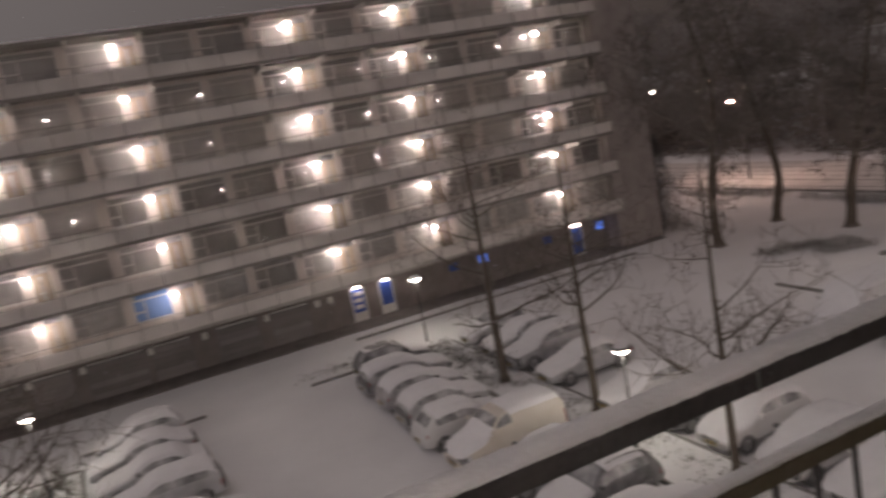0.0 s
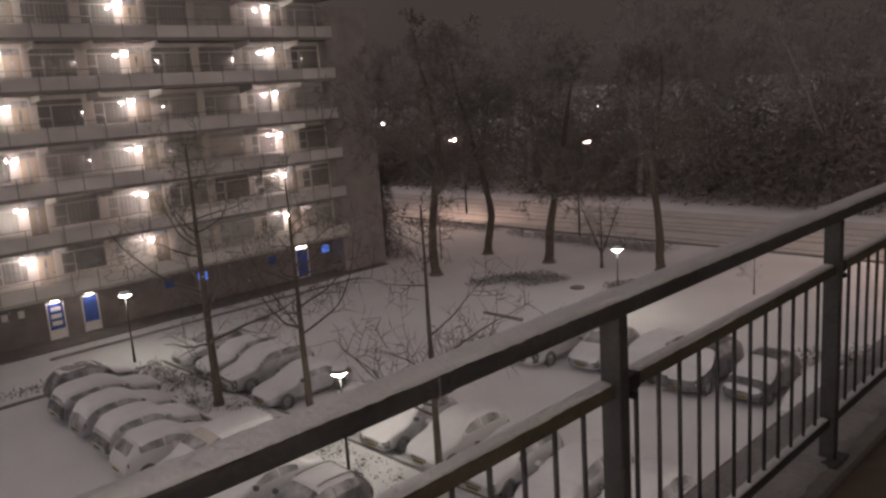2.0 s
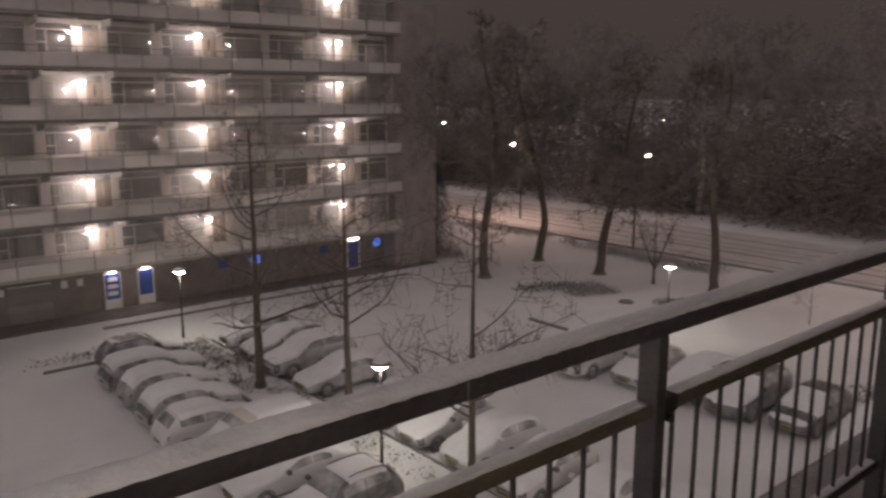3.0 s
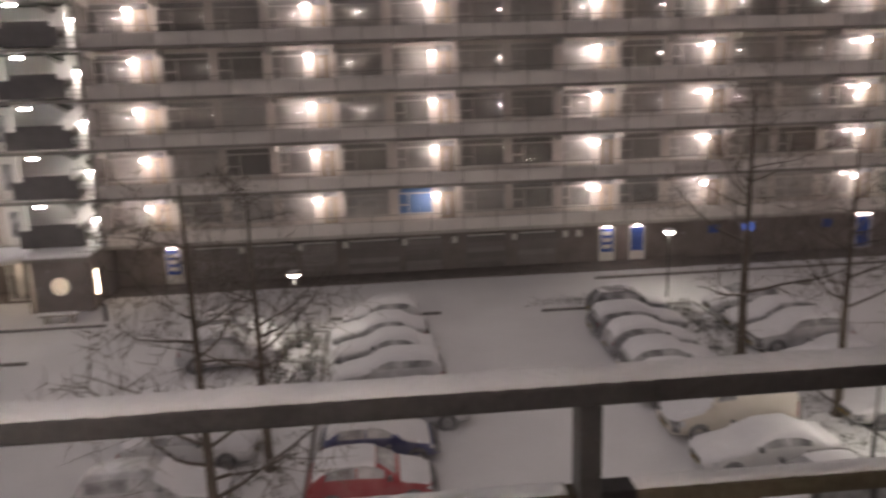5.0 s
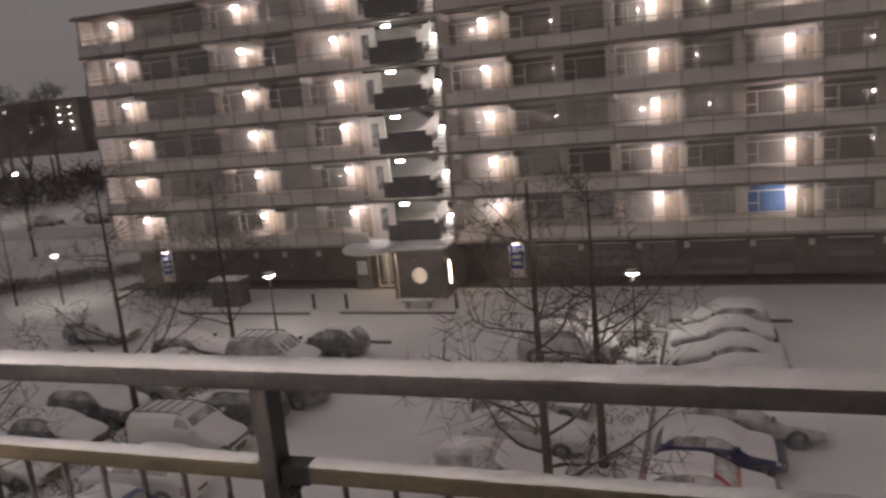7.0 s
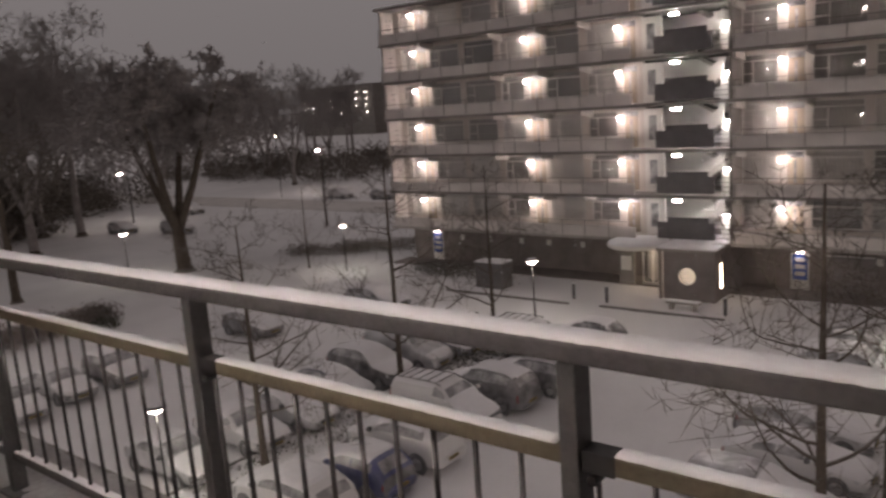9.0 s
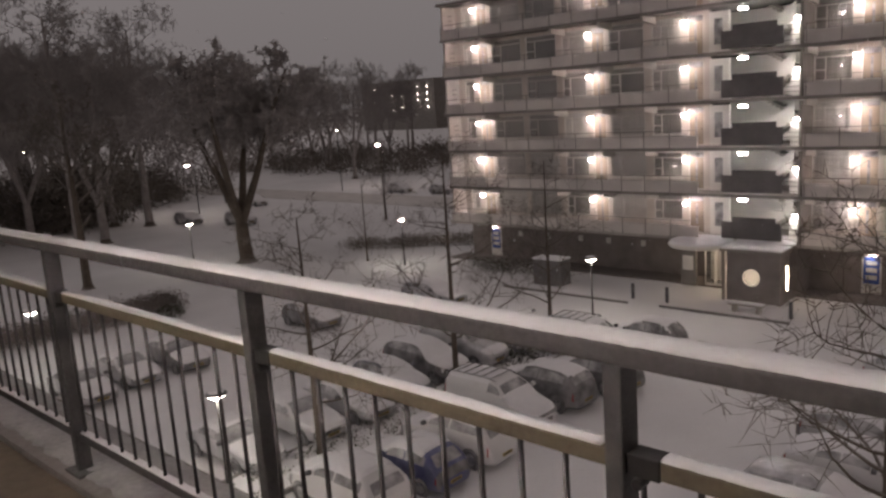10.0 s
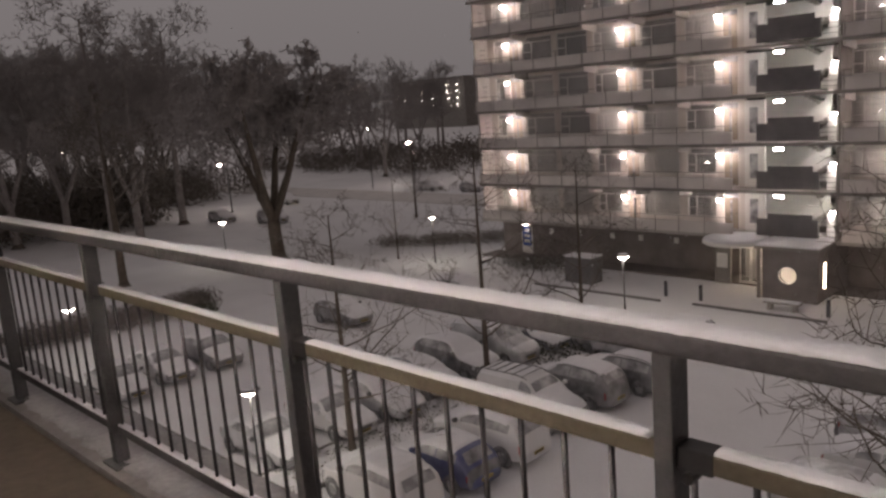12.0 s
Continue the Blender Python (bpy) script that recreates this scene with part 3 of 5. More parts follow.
# gallery lamps
def gallery_lamp(glowing):
    ob = thing("gallery_lamp", (0, 0, -50), "glowing warm white globe lamp under a gallery ceiling", "lamp", "gallery lamps")
    bm = bmesh.new()
    turned(bm, [(0, 0.62), (0.09, 0.62), (0.09, 0.59), (0.02, 0.57), (0.02, 0.16), (0.06, 0.15), (0.06, 0.12)], 10)
    part("stem", bm, M["white"], ob)
    bm = bmesh.new()
    turned(bm, [(0, -0.15), (0.07, -0.135), (0.125, -0.08), (0.15, 0), (0.125, 0.08), (0.07, 0.135), (0, 0.15)], 10)
    part("globe", bm, glowing, ob, "", True)
    # added cap over the globe, only there to block light towards the ceiling
    bm = bmesh.new()
    turned(bm, [(0.0, 0.165), (0.24, 0.165), (0.26, 0.10), (0.27, 0.10), (0.25, 0.175), (0.0, 0.18)], 14)
    part("shade", bm, M["white"], ob, "shallow white shade added to keep light off the ceiling")
    return ob


lamp_proto = gallery_lamp(M["lamp"])
first = True
for z in FLOORS[:-1]:
    for x in LAMPS:
        m = pose(x, 45.88, z + 1.94)
        if first:
            lamp_proto.matrix_basis = m
            first = False
        else:
            copy_thing(lamp_proto, m)

# open stairwell, lit inside
SX = lx(STAIR0)
for k, z in enumerate(FLOORS[:-1]):
    bm = bmesh.new()
    box(bm, SX + 0.02, SX + 1.25, -0.1, 0.1, z + 0.004, z + 2.42)
    part("stair_screen", bm, M["white"], flats, "white stairwell screen")
    bm = bmesh.new()
    box(bm, SX + 0.35, SX + 0.85, -0.14, -0.102, z + 0.5, z + 2.0)
    part("screen_pane", bm, M["car_glass"], flats)
    bm = bmesh.new()
    box(bm, SX + 1.45, SX + 4.95, FRONT - WALL + 0.02, FRONT - WALL + 0.12, z + 0.12, z + 1.12)
    box(bm, SX + 2.1, SX + 4.6, FRONT - WALL + 0.03, FRONT - WALL + 0.11, z + 1.12, z + 1.42)
    part("landing_parapet", bm, M["dark_panel"], flats, "dark landing parapet")
    bm = bmesh.new()
    box(bm, SX + 0.02, SX + 5.93, 2.9, 3.1, z + 0.004, z + 2.496)
    part("stair_back_wall", bm, M["white"], flats, "white back wall of the stairwell")
    # two flights
    if k == 0:
        bm = bmesh.new()
        box(bm, 0, 0.30, 0, 1.0, 0, 0.175)
        step_me = mesh_of("step", bm, M["concrete"])
    for i in range(8):
        piece("step", step_me, flats, (SX + 3.0 + 0.24 * i, 0.3, z + 0.004 + 0.17 * i))
        piece("step", step_me, flats, (SX + 4.6 - 0.24 * i, 1.5, z + 1.36 + 0.14 * i))
    bm = bmesh.new()
    q = [(SX + 2.9, 0.24, z + 0.15), (SX + 2.9, 0.24, z + 1.05), (SX + 4.9, 0.24, z + 2.45), (SX + 4.9, 0.24, z + 1.5)]
    v = [bm.verts.new(p) for p in q] + [bm.verts.new((p[0], 0.29, p[2])) for p in q]
    for f in ((0, 1, 2, 3), (7, 6, 5, 4), (0, 4, 5, 1), (1, 5, 6, 2), (2, 6, 7, 3), (3, 7, 4, 0)):
        bm.faces.new([v[i] for i in f])
    part("stair_cheek", bm, M["white"], flats, "white slanting stair side")
    bm = bmesh.new()
    box(bm, SX + 4.98, SX + 5.85, -0.6, -0.52, z + 0.004, z + 1.35)
    part("landing_panel", bm, M["white"], flats, "pale lit landing panel")
    bm = bmesh.new()
    for i in range(4):
        box(bm, SX + 4.98, SX + 5.85, FRONT - WALL + 0.02, FRONT - WALL + 0.05, z + 0.25 + 0.27 * i, z + 0.28 + 0.27 * i)
    part("landing_rail", bm, M["concrete_dark"], flats)
    bm = bmesh.new()
    box(bm, SX + 5.86, SX + 6.0, FRONT - WALL - 0.05, 0.25, z + 0.004, z + 2.496)
    part("stair_post", bm, M["concrete_dark"], flats, "dark full height post")
    for x, y, zz in ((2.4, -0.9, 2.34), (5.55, -0.9, 1.50)):
        ob = thing("stair_lamp", (STAIR0 + x, WALL + y, z + zz), "bright tube lamp in the open stairwell", "lamp", "stairwell lamps")
        bm = bmesh.new()
        box(bm, -0.28, 0.28, -0.05, 0.05, 0.05, 0.09)
        part("housing", bm, M["white"], ob)
        bm = bmesh.new()
        tube(bm, (-0.26, 0, -0.03), (0.26, 0, -0.03), 0.07, 0.07, 8)
        part("tube", bm, M["stair_lamp"], ob)

# entrance lodge with a round canopy
lodge = thing("entrance_lodge", (-20.9, 42.35, 0), "dark entrance lodge with a lit round window and snowy roof", "entrance")
bm = bmesh.new()
for a in ((-1.65, -1.45, 0, 4.75), (1.45, 1.65, 0, 4.75)):
    box(bm, a[0], a[1], a[2], a[3], 0.0, 2.85)
# front wall round the porthole
n = 24
ring = [(0.05 + 0.45 * math.cos(2 * math.pi * i / n), 1.45 + 0.45 * math.sin(2 * math.pi * i / n)) for i in range(n)]
outer = []
for x, z in ring:
    dx, dz = x - 0.05, z - 1.45
    s = min(1.40 / max(abs(dx), 1e-6), (1.40 if dz > 0 else 1.45) / max(abs(dz), 1e-6))
    outer.append((0.05 + dx * s, 1.45 + dz * s))
vi = [[bm.verts.new((x, y, z)) for x, z in ring] for y in (0.0, 0.2)]
vo = [[bm.verts.new((x, y, z)) for x, z in outer] for y in (0.0, 0.2)]
for i in range(n):
    j = (i + 1) % n
    bm.faces.new((vi[0][i], vi[0][j], vo[0][j], vo[0][i]))
    bm.faces.new((vi[1][j], vi[1][i], vo[1][i], vo[1][j]))
    bm.faces.new((vi[0][j], vi[0][i], vi[1][i], vi[1][j]))
part("lodge_wall", bm, M["brick_dark"], lodge, "dark lodge walls")
bm = bmesh.new()
box(bm, -1.75, 1.75, -0.12, 4.4, 2.854, 3.02, 0.02)
part("lodge_roof", bm, M["concrete_dark"], lodge)
bm = bmesh.new()
box(bm, -1.72, 1.72, -0.1, 4.4, 3.024, 3.12, 0.03)
part("roof_snow", bm, M["snow_cap"], lodge, "snow on the lodge roof")
bm = bmesh.new()
turned(bm, [(0, 0), (0.45, 0)], 24)
ob = part("round_window", bm, M["glass"], lodge, "round porthole window")
ob.matrix_basis = pose(0.05, 0.1, 1.45, 90, 0, 0)
bm = bmesh.new()
turned(bm, [(0.44, 0.0), (0.50, 0.0), (0.50, 0.05), (0.44, 0.05), (0.44, 0)], 24)
ob = part("porthole_ring", bm, M["white"], lodge)
ob.matrix_basis = pose(0.05, 0.0, 1.45, 90, 0, 0)
bm = bmesh.new()
box(bm, -0.9, 0.9, 1.9, 1.96, 2.3, 2.5)
part("hall_lamp", bm, M["lodge_lamp"], lodge, "warm lamp inside the lodge")
bm = bmesh.new()
box(bm, -1.44, 1.44, 2.4, 2.5, 0.0, 2.85)
part("inner_wall", bm, M["white"], lodge, "pale inner wall")
bm = bmesh.new()
box(bm, 1.652, 1.68, 0.9, 1.1, 0.7, 2.1)
part("side_window", bm, M["hall"], lodge, "tall narrow lit side window")

canopy = thing("round_canopy", (-24.6, 44.2, 0), "round snow-topped canopy over a lit glass entrance", "canopy")
bm = bmesh.new()
turned(bm, [(0, 2.72), (1.85, 2.72), (1.92, 2.78), (1.92, 2.92), (1.86, 2.96), (0, 2.96)], 40)
part("disc", bm, M["white"], canopy, "pale round roof disc")
bm = bmesh.new()
turned(bm, [(1.86, 2.964), (1.84, 3.03), (1.6, 3.06), (0, 3.07)], 40)
part("disc_snow", bm, M["snow_cap"], canopy, "round cap of snow", True)
bm = bmesh.new()
box(bm, -1.55, -0.55, 0.4, 0.6, 0.03, 2.716)
part("board_wall", bm, M["concrete_dark"], canopy)
bm = bmesh.new()
box(bm, -1.4, -0.72, 0.36, 0.396, 1.0, 1.9)
part("notice_board", bm, M["white"], canopy, "pale notice board")
for x in (-0.2, 0.5, 1.2):
    bm = bmesh.new()
    for a, b, c0, c1 in ((0, 0.06, 0.03, 2.3), (0.6, 0.66, 0.03, 2.3), (0.06, 0.6, 2.22, 2.3), (0.06, 0.6, 0.03, 0.15)):
        box(bm, x + a, x + b, 0.9, 0.96, c0, c1)
    d = part("glass_door", bm, M["white"], canopy, "white framed glass door")
    bm = bmesh.new()
    box(bm, x + 0.06, x + 0.6, 0.925, 0.935, 0.15, 2.22)
    part("pane", bm, M["glass"], d)
bm = bmesh.new()
box(bm, -0.5, 2.0, 2.4, 2.5, 0.03, 2.6)
part("hall_wall", bm, M["render"], canopy, "warm lit hall wall")
bm = bmesh.new()
turned(bm, [(0, 2.60), (0.22, 2.60), (0.22, 2.71), (0, 2.71)], 16)
ob = part("canopy_lamp", bm, M["hall"], canopy, "warm ceiling lamp under the canopy")
ob.location = (0.7, 0.2, 0)
bm = bmesh.new()
box(bm, 0.1, 1.4, 1.5, 1.6, 2.3, 2.4)
part("hall_lamp", bm, M["hall"], canopy)

# ---- the gallery with the camera ----
P0, RY = -4.650, 0.71            # a post's place, the railing's line
POSTS = [-14.77, -13.51, -12.25, -10.99, -9.73, -8.47, -7.209, -5.814, -4.650, -3.379, -2.054, -0.612, 0.69, 1.99, 3.29, 4.59, 5.89, 7.19]
FLOOR = 10.925
LEDGE = 0.627                              # inner edge of the raised ledge
RAIL_X0, RAIL_X1 = POSTS[0], POSTS[-1]
slab("floor", -30, 30, -1.10, LEDGE - 0.004, FLOOR - 0.22, FLOOR, M["gallery_floor"], "bare dark gallery floor behind a railing", "floor")
slab("ledge", -30, 30, LEDGE, 1.0, FLOOR - 0.30, FLOOR + 0.03, M["concrete_dark"], "raised concrete gallery edge", "ledge")


def rough_strip(name, x0, x1, y0, y1, z, thick, step, parent=None, seed=0.0, edge=0.006):
    """A bed of snow lying on a flat strip, with a soft uneven edge."""
    n = max(2, int((x1 - x0) / step))
    rows = []
    bm = bmesh.new()
    for i in range(n + 1):
        x = x0 + (x1 - x0) * i / n
        j0 = edge * noise.noise((x * 40 + seed, 1, 0)) + edge * noise.noise((x * 9 + seed, 4, 0))
        j1 = edge * noise.noise((x * 40 + seed, 7, 0)) + edge * noise.noise((x * 9 + seed, 9, 0))
        h = thick * (1 + 0.25 * noise.noise((x * 6 + seed, 2, 0)) + 0.15 * noise.noise((x * 30 + seed, 3, 0)))
        w = y1 - y0
        sec = ((y0 + j0, z + 0.001), (y0 + j0 * 1.1 + 0.03 * w, z + h * 0.75), (y0 + 0.2 * w, z + h), (y0 + 0.5 * w, z + h * 1.06), (y1 - 0.2 * w, z + h), (y1 + j1 - 0.03 * w, z + h * 0.7), (y1 + j1, z + 0.001))
        rows.append([bm.verts.new((x, y, zz)) for y, zz in sec])
    for a, b in zip(rows, rows[1:]):
        for k in range(6):
            bm.faces.new((a[k], a[k + 1], b[k + 1], b[k]))
    bm.faces.new(rows[0])
    bm.faces.new(rows[-1])
    return part(name, bm, M["snow_cap"], parent, "thin bed of fresh snow", True)


ledge_snow = tagged(rough_strip("ledge_snow", -16, 10, LEDGE + 0.05, 0.99, FLOOR + 0.03, 0.014, 0.04, None, 3.0, 0.02), "thin grey snow lying on the gallery ledge", "snow", "", "structure")
ledge_snow.data.materials[0] = M["grey_snow"]

railing = thing("railing", (P0, RY, FLOOR + 0.03), "grey steel gallery railing with bars, topped with snow", "railing")
RZ = FLOOR + 0.03
TOP0, TOP1, RW = 11.901 - RZ, 11.940 - RZ, 0.0375       # top rail, half its depth
bm = bmesh.new()
box(bm, RAIL_X0 - P0, RAIL_X1 - P0, -RW, RW, TOP0, TOP1, 0.006)
top = part("top_rail", bm, M["rail_steel"], railing, "flat steel handrail")
rough_strip("rail_snow", RAIL_X0 - P0, RAIL_X1 - P0, -RW + 0.002, RW - 0.002, TOP1, 0.011, 0.008, top, 0.0, 0.0045)
for x in (-2.67 - P0, -6.51 - P0):
    for d in (-0.027, 0.027):
        bm = bmesh.new()
        tube(bm, (x + d, -RW - 0.006, TOP0 + 0.02), (x + d, -RW + 0.002, TOP0 + 0.02), 0.007, 0.008, 8)
        part("bolt", bm, M["steel"], top, "bright bolt at the rail joint")
    bm = bmesh.new()
    box(bm, x - 0.002, x + 0.002, -RW - 0.001, RW + 0.001, TOP0 - 0.001, TOP1 - 0.002)
    part("joint", bm, M["trim_black"], top)
MID0, MID1 = 11.697 - RZ, 11.732 - RZ
BOT0, BOT1 = 11.100 - RZ, 11.134 - RZ
bar_bm = bmesh.new()
tube(bar_bm, (0, 0, BOT1), (0, 0, MID0), 0.0065, 0.0065, 8)
bar_me = mesh_of("bar", bar_bm, M["rail_steel"], True)
bm = bmesh.new()
box(bm, -0.019, 0.019, -0.034, 0.024, 0.012, TOP0 - 0.001, 0.004)
post_me = mesh_of("post", bm, M["steel"])
bm = bmesh.new()
box(bm, -0.07, 0.07, -0.06, 0.06, 0.0, 0.012, 0.003)
plate_me = mesh_of("base_plate", bm, M["steel"])
for k, px in enumerate(POSTS):
    x = px - P0
    post = piece("post", post_me, railing, (x, 0, 0), "galvanised steel post")
    piece("base_plate", plate_me, post, (0, 0, 0))
    if k == len(POSTS) - 1:
        break
    S = POSTS[k + 1] - px
    bm = bmesh.new()
    box(bm, x + 0.055, x + S - 0.0185, -0.021, 0.021, MID0, MID1, 0.004)
    mid = part("mid_rail", bm, M["mid_steel"], railing, "weathered steel rail with green algae")
    rough_strip("rail_snow", x + 0.085, x + S - 0.037, -0.019, 0.019, MID1, 0.008, 0.012, mid, 5.0 + k, 0.003)
    bm = bmesh.new()
    box(bm, x + 0.019, x + 0.085, -0.024, 0.024, MID0 - 0.003, MID1 + 0.003, 0.003)
    part("sleeve", bm, M["sleeve"], mid, "dark joining sleeve")
    bm = bmesh.new()
    box(bm, x + 0.019, x + S - 0.019, -0.017, 0.017, BOT0, BOT1, 0.003)
    low = part("bottom_rail", bm, M["rail_steel"], railing)
    rough_strip("rail_snow", x + 0.04, x + S - 0.04, -0.015, 0.015, BOT1, 0.006, 0.02, low, 9.0 + k, 0.002)
    bm = bmesh.new()
    tube(bm, (x + 0.045, 0.0, MID0 - 0.012), (x + 0.045, -0.035, MID0 - 0.012), 0.011, 0.011, 8)
    part("bolt", bm, M["sleeve"], mid)
    for i in range(int((S - 0.168) / 0.1103) + 1):
        piece("bar", bar_me, railing, (x + S - 0.128 - 0.1103 * i, 0, 0))

# the block that the gallery belongs to: plain wall, slabs and lamps
slab("wall_south", -52, 70, -1.45, -1.10, 0, 19.3, M["render"], "plain rendered wall behind the gallery", "wall")
slab("roof_south", -52, 70, -11, 0.9, 19.3, 19.5, M["concrete_dark"], "flat roof over the upper gallery", "roof")
slab("wall_south_back", -52, 70, -11, -1.46, 0, 19.3, M["concrete_dark"], "plain block behind the gallery", "wall")
for k, z in enumerate(FLOORS[:-1]):
    if k == 3:
        slab("gallery_near", -52, -30.01, -1.09, 0.95, z - 0.22, z, M["concrete"], "plain gallery slab", "slab")
        slab("gallery_near", 30.01, 70, -1.09, 0.95, z - 0.22, z, M["concrete"], "plain gallery slab", "slab")
    else:
        slab("gallery_near", -52, 70, -1.09, 0.95, z - 0.22, z, M["concrete"], "plain gallery slab above or below", "slab")
OWN = [-41.2, -31.4, -21.7, -11.8, -4.4, 5.1, 11.9, 21.8, 31.5, 41.3, 51.6, 62.7]
near_lamp = gallery_lamp(M["near_lamp"])
near_lamp.matrix_basis = pose(-5.6, -0.75, FLOORS[3] + 1.908)
tagged(near_lamp, "glowing warm white globe lamp under the near gallery ceiling")
for k, z in enumerate(FLOORS[:-1]):
    for x in OWN:
        if k != 3 or x not in (-4.4, -11.8, 5.1):
            copy_thing(near_lamp, pose(x, -0.75, z + 1.908))

# ---- street lamps ----
def street_lamp():
    ob = thing("street_lamp", (0, 0, -50), "low street lamp with a glowing bowl under a snowy cap", "street lamp", "car park lamps")
    bm = bmesh.new()
    tube(bm, (0, 0, -0.05), (0, 0, 1.0), 0.06, 0.055, 10)
    tube(bm, (0, 0, 1.0), (0, 0, 3.43), 0.04, 0.032, 10)
    part("pole", bm, M["pole"], ob, "", True)
    bm = bmesh.new()
    turned(bm, [(0.0, 3.42), (0.05, 3.42), (0.12, 3.45), (0.29, 3.56), (0.31, 3.60), (0.0, 3.60)], 20)
    part("bowl", bm, M["street"], ob, "glowing cone-shaped bowl", True)
    bm = bmesh.new()
    turned(bm, [(0.345, 3.604), (0.36, 3.63), (0.28, 3.68), (0.12, 3.71), (0, 3.715)], 20)
    turned(bm, [(0.0, 3.603), (0.345, 3.604)], 20)
    part("cap", bm, M["trim_black"], ob, "dark cap of the lamp", True)
    bm = bmesh.new()
    turned(bm, [(0.26, 3.692), (0.22, 3.725), (0.1, 3.75), (0, 3.755)], 16)
    part("cap_snow", bm, M["snow_cap"], ob, "", True)
    return ob


lamp_s = street_lamp()
SPOTS = [(11.1, 20.3), (11.7, 38.9), (-7.45, 34.1), (-26.3, 34.6), (32.0, 23.1), (-47.4, 41.2), (-64.5, 32.9), (10.75, 7.3), (-26.0, 11.85), (-44.4, 12.85)]
for i, (x, y) in enumerate(SPOTS):
    if i == 0:
        lamp_s.matrix_basis = pose(x, y, 0)
    else:
        copy_thing(lamp_s, pose(x, y, 0))


def road_lamp(x, y, turn, h=7.8, arm=1.6, lens="road_lamp", label="tall road lamp with a pinkish glowing head"):
    ob = thing("road_lamp", (x, y, 0), label, "street lamp", "road lamps", turn=turn)
    bm = bmesh.new()
    tube(bm, (0, 0, -0.05), (0, 0, h - 0.4), 0.09, 0.05, 10)
    tube(bm, (0, 0, h - 0.4), (-arm * 0.6, 0, h), 0.05, 0.04, 8)
    part("pole", bm, M["pole"], ob, "", True)
    bm = bmesh.new()
    box(bm, -arm - 0.25, -arm * 0.6 + 0.1, -0.13, 0.13, h + 0.0, h + 0.12, 0.03)
    head = part("head", bm, M["concrete_dark"], ob)
    bm = bmesh.new()
    box(bm, -arm - 0.2, -arm * 0.6 - 0.05, -0.1, 0.1, h - 0.19, h - 0.004, 0.04)
    part("lens", bm, M[lens], head, "glowing lamp lens")
    return ob


road_lamp(49.2, 38.0, 180, lens="road_lamp_dim", label="tall road lamp with a dim glowing head")
for x, y, t in ((54.8, 56.3, 0), (49.2, 8.0, 180), (64.0, -8.0, 0), (49.2, -20, 180), (55.4, 95, 0)):
    road_lamp(x, y, t)
for x, y, t in ((-97.0, 52.5, 90), (-94.0, 83.0, 90), (-125.0, 30.0, 90)):
    road_lamp(x, y, t, 6.4, 1.0, "side_lamp", "slim road lamp with a white glowing head")


# ---- trees ----
def grow(verts, faces, a, d, length, r, depth, rng, style, sides):
    """A limb of several bends with its forks, as tapered tubes."""
    steps = max(2, int(length / style["step"]))
    pts, p, way = [Vector(a)], Vector(a), Vector(d).normalized()
    for i in range(steps):
        way = (way + Vector((rng.uniform(-1, 1), rng.uniform(-1, 1), rng.uniform(-0.6, 0.9) * style["lift"])) * style["bend"]).normalized()
        if depth == 0:
            way = (way + Vector((d[0], d[1], 1.0)).normalized() * style.get("pull", 0.5) + (Vector(a) + Vector(d) * (p - Vector(a)).length - p) * 0.12).normalized()
        p = p + way * (length / steps)
        pts.append(p.copy())
    n = sides if depth == 0 else (5 if depth == 1 else 3)
    base = len(verts)
    for i, q in enumerate(pts):
        t = (pts[min(i + 1, len(pts) - 1)] - pts[max(i - 1, 0)]).normalized()
        u = t.orthogonal().normalized()
        w = t.cross(u)
        rr = r * (1 - (1 - style["tip"]) * i / steps)
        for k in range(n):
            g = 2 * math.pi * k / n
            verts.append(q + (u * math.cos(g) + w * math.sin(g)) * rr)
    for i in range(steps):
        for k in range(n):
            j = (k + 1) % n
            faces.append((base + i * n + k, base + i * n + j, base + (i + 1) * n + j, base + (i + 1) * n + k))
    return pts


def branches(verts, faces, pts, r, length, depth, rng, style):
    if depth > style["depth"]:
        return
    count = style["kids"][depth - 1]
    for c in range(count):
        f = rng.uniform(style["from"] if depth == 1 else 0.2, 1.0)
        i = min(int(f * (len(pts) - 1)), len(pts) - 2)
        t = f * (len(pts) - 1) - i
        a = pts[i].lerp(pts[i + 1], t)
        along = (pts[i + 1] - pts[i]).normalized()
        side = along.orthogonal().normalized()
        side = Matrix.Rotation(c * 2.4 + rng.uniform(-0.5, 0.5), 3, along) @ side
        spread = style["spread"] if depth == 1 else 0.66
        d = along * (1 - spread) + side * spread
        if depth == 1:
            ln = length * style["ratio"] * (1.15 - 0.75 * (f - style["from"]) / (1 - style["from"])) * rng.uniform(0.75, 1.15)
        else:
            ln = length * rng.uniform(0.26, 0.48)
        rr = max(r * (1 - (1 - style["tip"]) * f) * (0.46 if depth == 1 else 0.5), style["thin"])
        kid = grow(verts, faces, a, d, ln, rr, depth, rng, style, 6)
        branches(verts, faces, kid, rr, ln, depth + 1, rng, style)


LOT = dict(step=0.3, bend=0.17, lift=1.3, tip=0.16, depth=3, kids=(18, 8, 5), spread=0.72, ratio=0.42, thin=0.0115)
LOT["from"] = 0.22
BIG = dict(step=1.0, bend=0.13, lift=1.0, tip=0.2, depth=4, kids=(14, 9, 7, 6), spread=0.55, ratio=0.42, thin=0.026)
BIG["from"] = 0.33
SAPLING = dict(step=0.4, bend=0.12, lift=1.0, tip=0.2, depth=3, kids=(12, 6, 4), spread=0.6, ratio=0.4, thin=0.008)
SAPLING["from"] = 0.25


